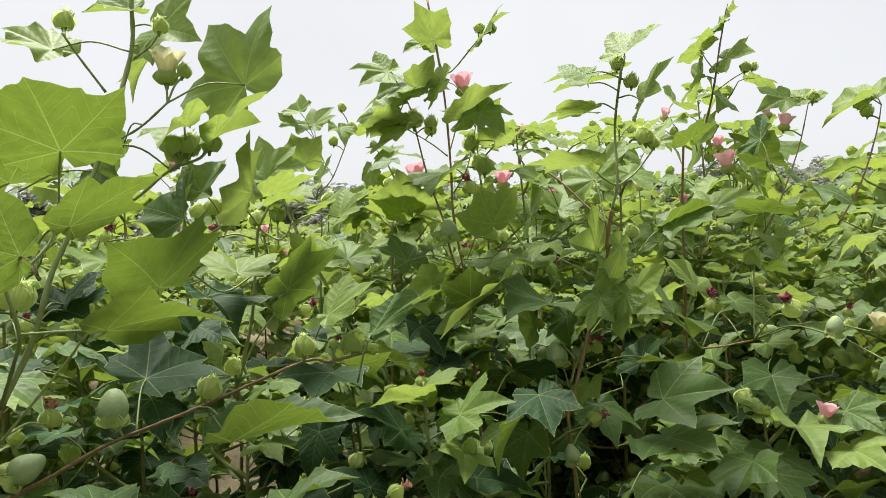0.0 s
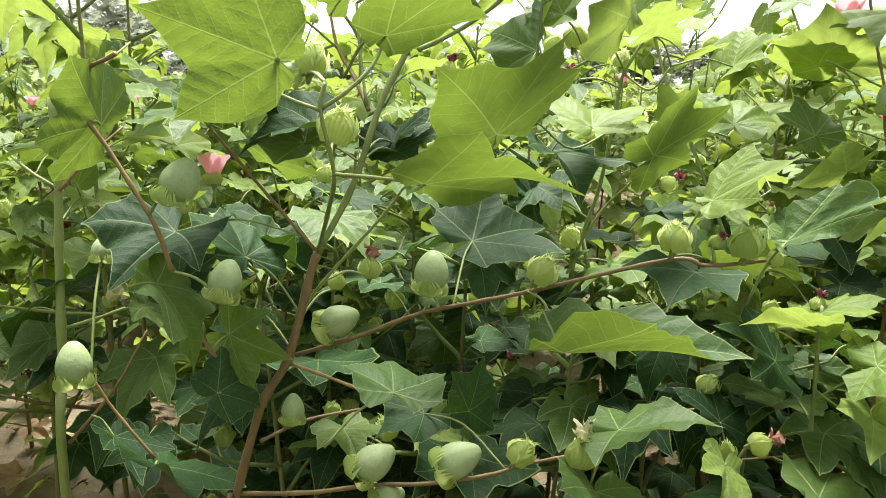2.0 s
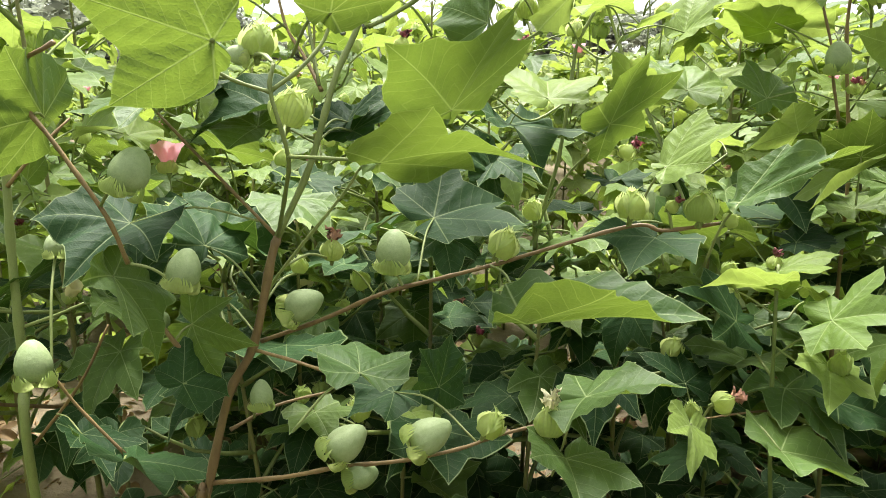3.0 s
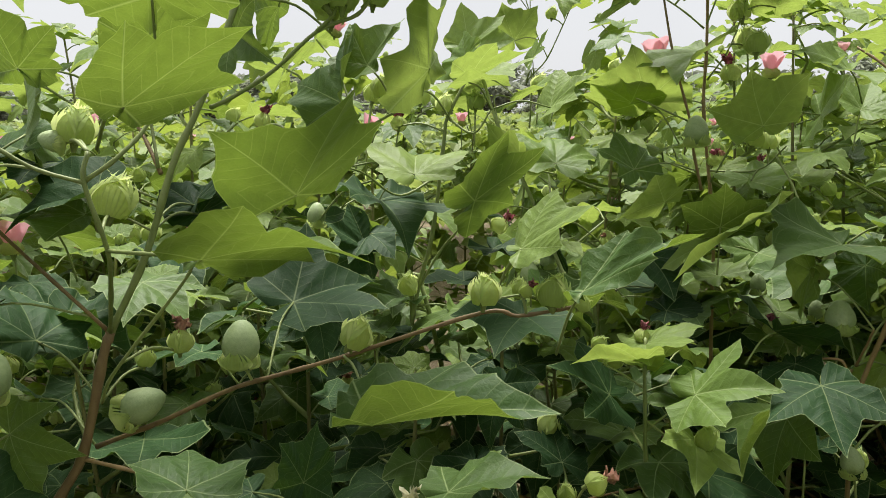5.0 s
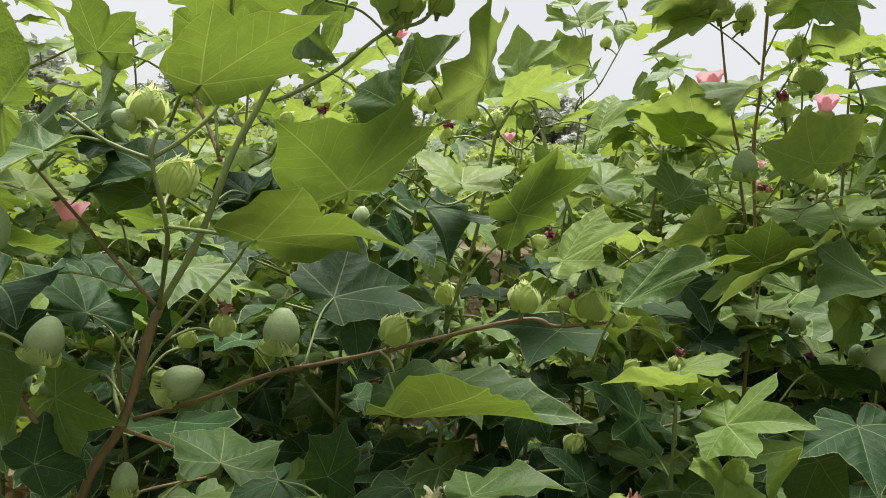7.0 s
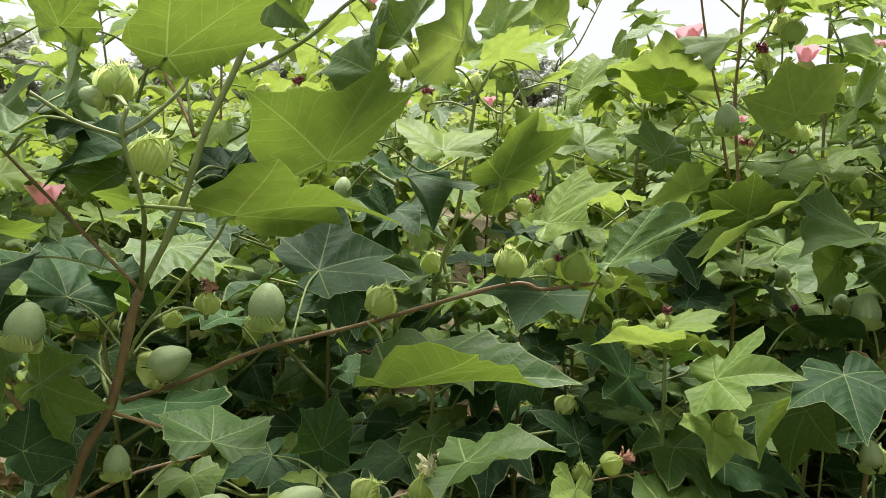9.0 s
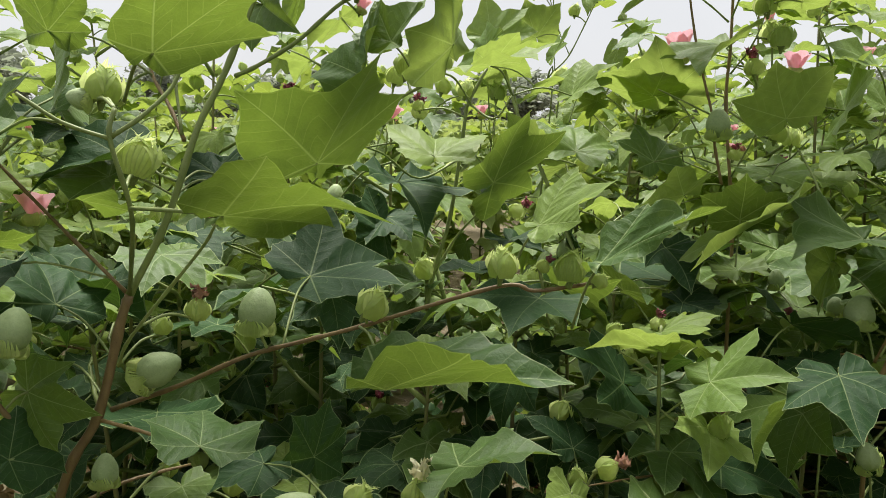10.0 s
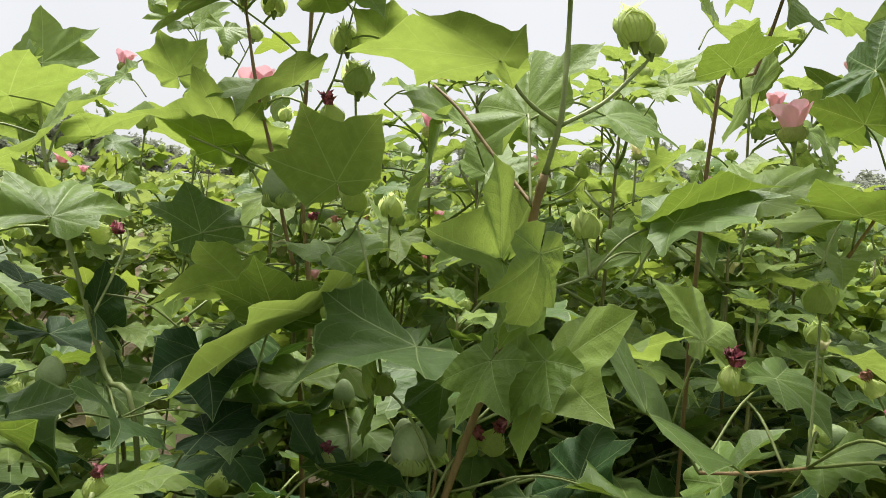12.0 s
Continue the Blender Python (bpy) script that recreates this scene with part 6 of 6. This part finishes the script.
fruit(plant, "bud", (0.928, 0.917, 1.441), (0.341, -0.051, 0.939), 0.019, 4, (0.928, 0.917, 1.443))
fruit(plant, "pink", (0.905, 0.813, 1.31), (0.255, -0.026, 0.967), 0.027, 1, (0.936, 0.804, 1.298))
plant = plant_root(0.05, 1.75, "distant slender cotton plant with a small pink flower")
limb(plant, "stem", 0.0022, 0.0013, STEM_GREEN, (0.05, 1.75, -0.05), (0.154, 1.712, 1.174), (0.145, 1.723, 1.256), (0.192, 1.731, 1.311), (0.229, 1.741, 1.384), (0.258, 1.749, 1.448))
limb(plant, "branch", 0.0012, 0.0008, STEM_GREEN, (0.197, 1.731, 1.316), (0.165, 1.741, 1.385), (0.156, 1.746, 1.421))
blade(plant, "young", (0.118, 1.737, 1.357), (61, 14, 161), 0.098, 1.04, (0.177, 1.737, 1.359))
blade(plant, "young", (0.156, 1.752, 1.467), (51, 18, -56), 0.083, 1.00, (0.156, 1.746, 1.421))
blade(plant, "young", (0.119, 1.757, 1.504), (26, -35, 21), 0.070, 0.96, (0.156, 1.746, 1.421))
blade(plant, "young", (0.11, 1.752, 1.468), (-8, -42, 137), 0.071, 0.97, (0.156, 1.746, 1.421))
blade(plant, "young", (0.15, 1.629, 1.305), (65, 13, -85), 0.075, 1.00, (0.163, 1.726, 1.277))
blade(plant, "young", (0.042, 1.634, 1.34), (-16, -43, 71), 0.070, 0.98, (0.082, 1.611, 1.302))
blade(plant, "young", (0.208, 1.648, 1.443), (-37, -7, -161), 0.067, 0.95, (0.244, 1.745, 1.416))
blade(plant, "young", (0.193, 1.516, 1.217), (56, 13, -91), 0.085, 1.00, (0.176, 1.522, 1.16))
fruit(plant, "bud", (0.258, 1.749, 1.444), (0.13, 0.133, 0.983), 0.034, 1, (0.258, 1.749, 1.448))
fruit(plant, "bud", (0.206, 1.744, 1.407), (0.105, 0.134, 0.985), 0.031, 2, (0.233, 1.742, 1.392))
fruit(plant, "bud", (0.235, 1.757, 1.504), (0.125, 0.134, 0.983), 0.028, 3, (0.258, 1.749, 1.448))
fruit(plant, "pink", (0.007, 1.789, 1.367), (0.147, 0.133, 0.98), 0.036, 4, (0.158, 1.745, 1.412))
fruit(plant, "bud", (0.132, 1.316, 1.229), (0.144, 0.133, 0.981), 0.035, 2, (0.127, 1.311, 1.17))
fruit(plant, "bud", (0.014, 1.211, 1.198), (0.046, 0.134, 0.99), 0.033, 3, (0.012, 1.205, 1.139))

# ---- plants between the near ones and the open field ----


def bushy_plant(rng, height, x, y):
    """A plant of the farther rows, copied out of view to block light: stem, branches and one mass of foliage with its
    buds and flowers.
    """
    root = plant_root(x, y, "bushy green cotton plant in the farther rows, also set unseen to block light", "cotton plants in farther rows")
    bm = bmesh.new()
    spine = smooth_line([(0, 0, -0.05), (rng.uniform(-0.03, 0.03), 0.02, height * 0.5), (rng.uniform(-0.06, 0.06), 0, height)], 5)
    add_tube(bm, spine, 0.007, 0.002, 5)
    part("stem", bm, STEM_OLIVE, root)
    items, twigs, spots = [], bmesh.new(), []
    for i in range(22):
        f = 0.18 + 0.82 * i / 21
        at = spine[min(int(f * (len(spine) - 1)), len(spine) - 1)]
        turn = i * 2.4
        reach = 0.40 * (1 - 0.68 * f) * rng.uniform(0.6, 1.2)
        out = Vector((math.cos(turn), math.sin(turn), 0))
        end = at + out * reach + Vector((0, 0, 0.12 * rng.random() + 0.04))
        add_tube(twigs, [at, at.lerp(end, 0.5) + Vector((0, 0, 0.02)), end], 0.003, 0.0012, 4)
        spots.append(end)
        for _ in range(5):
            p = at.lerp(end, rng.uniform(0.25, 1.1)) + Vector((rng.uniform(-0.06, 0.06), rng.uniform(-0.06, 0.06), rng.uniform(-0.02, 0.07)))
            m = Matrix.LocRotScale(p, Euler((rng.gauss(-0.25, 0.35), rng.gauss(0, 0.35), rng.uniform(0, 6.28))), Vector((rng.uniform(0.07, 0.115) * (1.12 - 0.35 * f),) * 3))
            items.append((rng.choice(ROW_BLADES), m))
    part("branch", twigs, STEM_GREEN, root)
    ob = merged("foliage", items, LEAF_ROW, "broad lobed green leaves", "")
    ob.parent = root
    for k, p in enumerate(spots[-9:]):
        if k == 5:
            hang("flower", PINK_SMALL, root, aim(p, (0.1, 0.1, 1), 40 * k, 0.03), "small pink flower")
        else:
            hang("flower_bud", BUD_SMALL, root, aim(p, (rng.uniform(-0.3, 0.3), 0.1, 1), 50 * k, rng.uniform(0.022, 0.03)))
    return root


PINK_SMALL = joined("flower", flower(None, (0, 0, 0), (0, 0, 1), 1.0, "pink", 1, 5))
BUD_SMALL = joined("flower_bud", bud(None, (0, 0, 0), (0, 0, 1), 1.0, 2))
ROW_BLADES = [blade_points(seed=40 + s, cut=0.12, droop=0.25, cup=0.2, ripple=0.06, rings=2, thin_out=2) for s in range(6)]


def behind_rows():
    """Rows of bushier plants behind the near ones; more, unseen, on every side of the gap from which they are seen,
    added to block light.
    """
    rng = random.Random(8)
    kinds = [bushy_plant(rng, h, 0, 0) for h in (1.08, 1.16, 1.0, 1.22, 1.12)]
    places = []
    for row_y in (1.7, 1.98, 2.3, 2.65, 3.05):
        half = 1.2 + row_y * 0.75
        x = -half
        while x < half:
            places.append((x, row_y))
            x += 0.36
    # the rest stand out of view, added to block light from the near plants
    for row_y in (-0.95, -1.5, -2.1):
        places += [(-2.4 + 0.45 * i, row_y) for i in range(12)]
    places += [(s * (1.75 + 0.55 * i), -0.5 + 0.45 * k) for s in (-1, 1) for i in range(2) for k in range(5)]
    places += [(-1.2, 0.05), (-1.05, -0.42), (1.4, 0.2), (1.25, -0.3), (-0.55, -0.78), (0.1, -0.85), (0.65, -0.72), (-0.8, -0.08), (-0.72, -0.5), (0.78, -0.48), (-0.98, 0.2)]
    for n, (x, y) in enumerate(places):
        x, y, turn, tall = x + rng.uniform(-0.09, 0.09), y + rng.uniform(-0.09, 0.09), rng.uniform(0, 6.28), rng.uniform(0.9, 1.1)
        if n >= 5 and any(abs(x - gx) < 0.28 and g0 < y < g1 for gx, g0, g1 in ((-0.12, 1.6, 2.8), (-1.45, 1.3, 2.4), (-1.95, 1.3, 2.6))):
            continue  # bare soil shows here
        if n < 5:
            kinds[n].location, kinds[n].rotation_euler = (x, y, 0), (0, 0, turn)
        else:
            ob = copy_thing(kinds[n % 5], Matrix.LocRotScale((x, y, 0), Euler((0, 0, turn)), None))
            # taller behind the viewpoint, to hide more of the low sky
            ob.scale = (1, 1, tall * (1.15 if y < 0 else 1.0))


def second_rank():
    rng = random.Random(21)
    spots = [(-1.05, 1.25), (-0.62, 1.45), (-0.2, 1.4), (0.25, 1.55), (0.72, 1.45), (1.12, 1.35), (1.5, 1.15), (-1.5, 1.1)]
    kinds = [grown_plant(rng, h, x, y, 0.5 if x < -1 else 0.12) for h, (x, y) in zip((1.36, 1.32, 1.16, 1.24, 1.4, 1.36, 1.34, 1.3), spots)]
    for x, y, h, *low in ((-0.95, 0.9, 1.0, 0.55), (-0.5, 1.0, 0.95), (-0.12, 1.05, 0.9), (0.2, 1.2, 0.98), (0.55, 1.15, 1.0), (0.9, 1.0, 1.02), (1.3, 0.85, 1.1), (0.85, 0.7, 0.8), (0.05, 0.85, 0.72), (0.35, 0.92, 0.74), (0.66, 0.86, 0.76), (-0.3, 0.9, 0.7), (1.05, 1.2, 1.1), (-0.85, 1.7, 1.38), (1.0, 1.75, 1.42), (1.45, 1.6, 1.38), (-0.4, 1.75, 1.3), (0.5, 0.72, 0.66), (0.15, 0.7, 0.6), (0.84, 1.35, 1.38), (1.0, 1.6, 1.4), (0.66, 1.6, 1.4), (1.25, 1.45, 1.5), (-0.85, 0.98, 1.48, 0.45), (-1.1, 1.4, 1.5, 0.5)):
        grown_plant(rng, h, x, y, low[0] if low else 0.05, 0.6)
    # mature plants close behind the tall one, their leaves darkened in colour for shade
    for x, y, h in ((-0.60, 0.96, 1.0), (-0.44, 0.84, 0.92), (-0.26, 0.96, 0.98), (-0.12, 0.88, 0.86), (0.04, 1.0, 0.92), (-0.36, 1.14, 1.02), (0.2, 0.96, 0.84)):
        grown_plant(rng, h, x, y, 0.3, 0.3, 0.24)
    behind_rows()
    return kinds


second_rank()
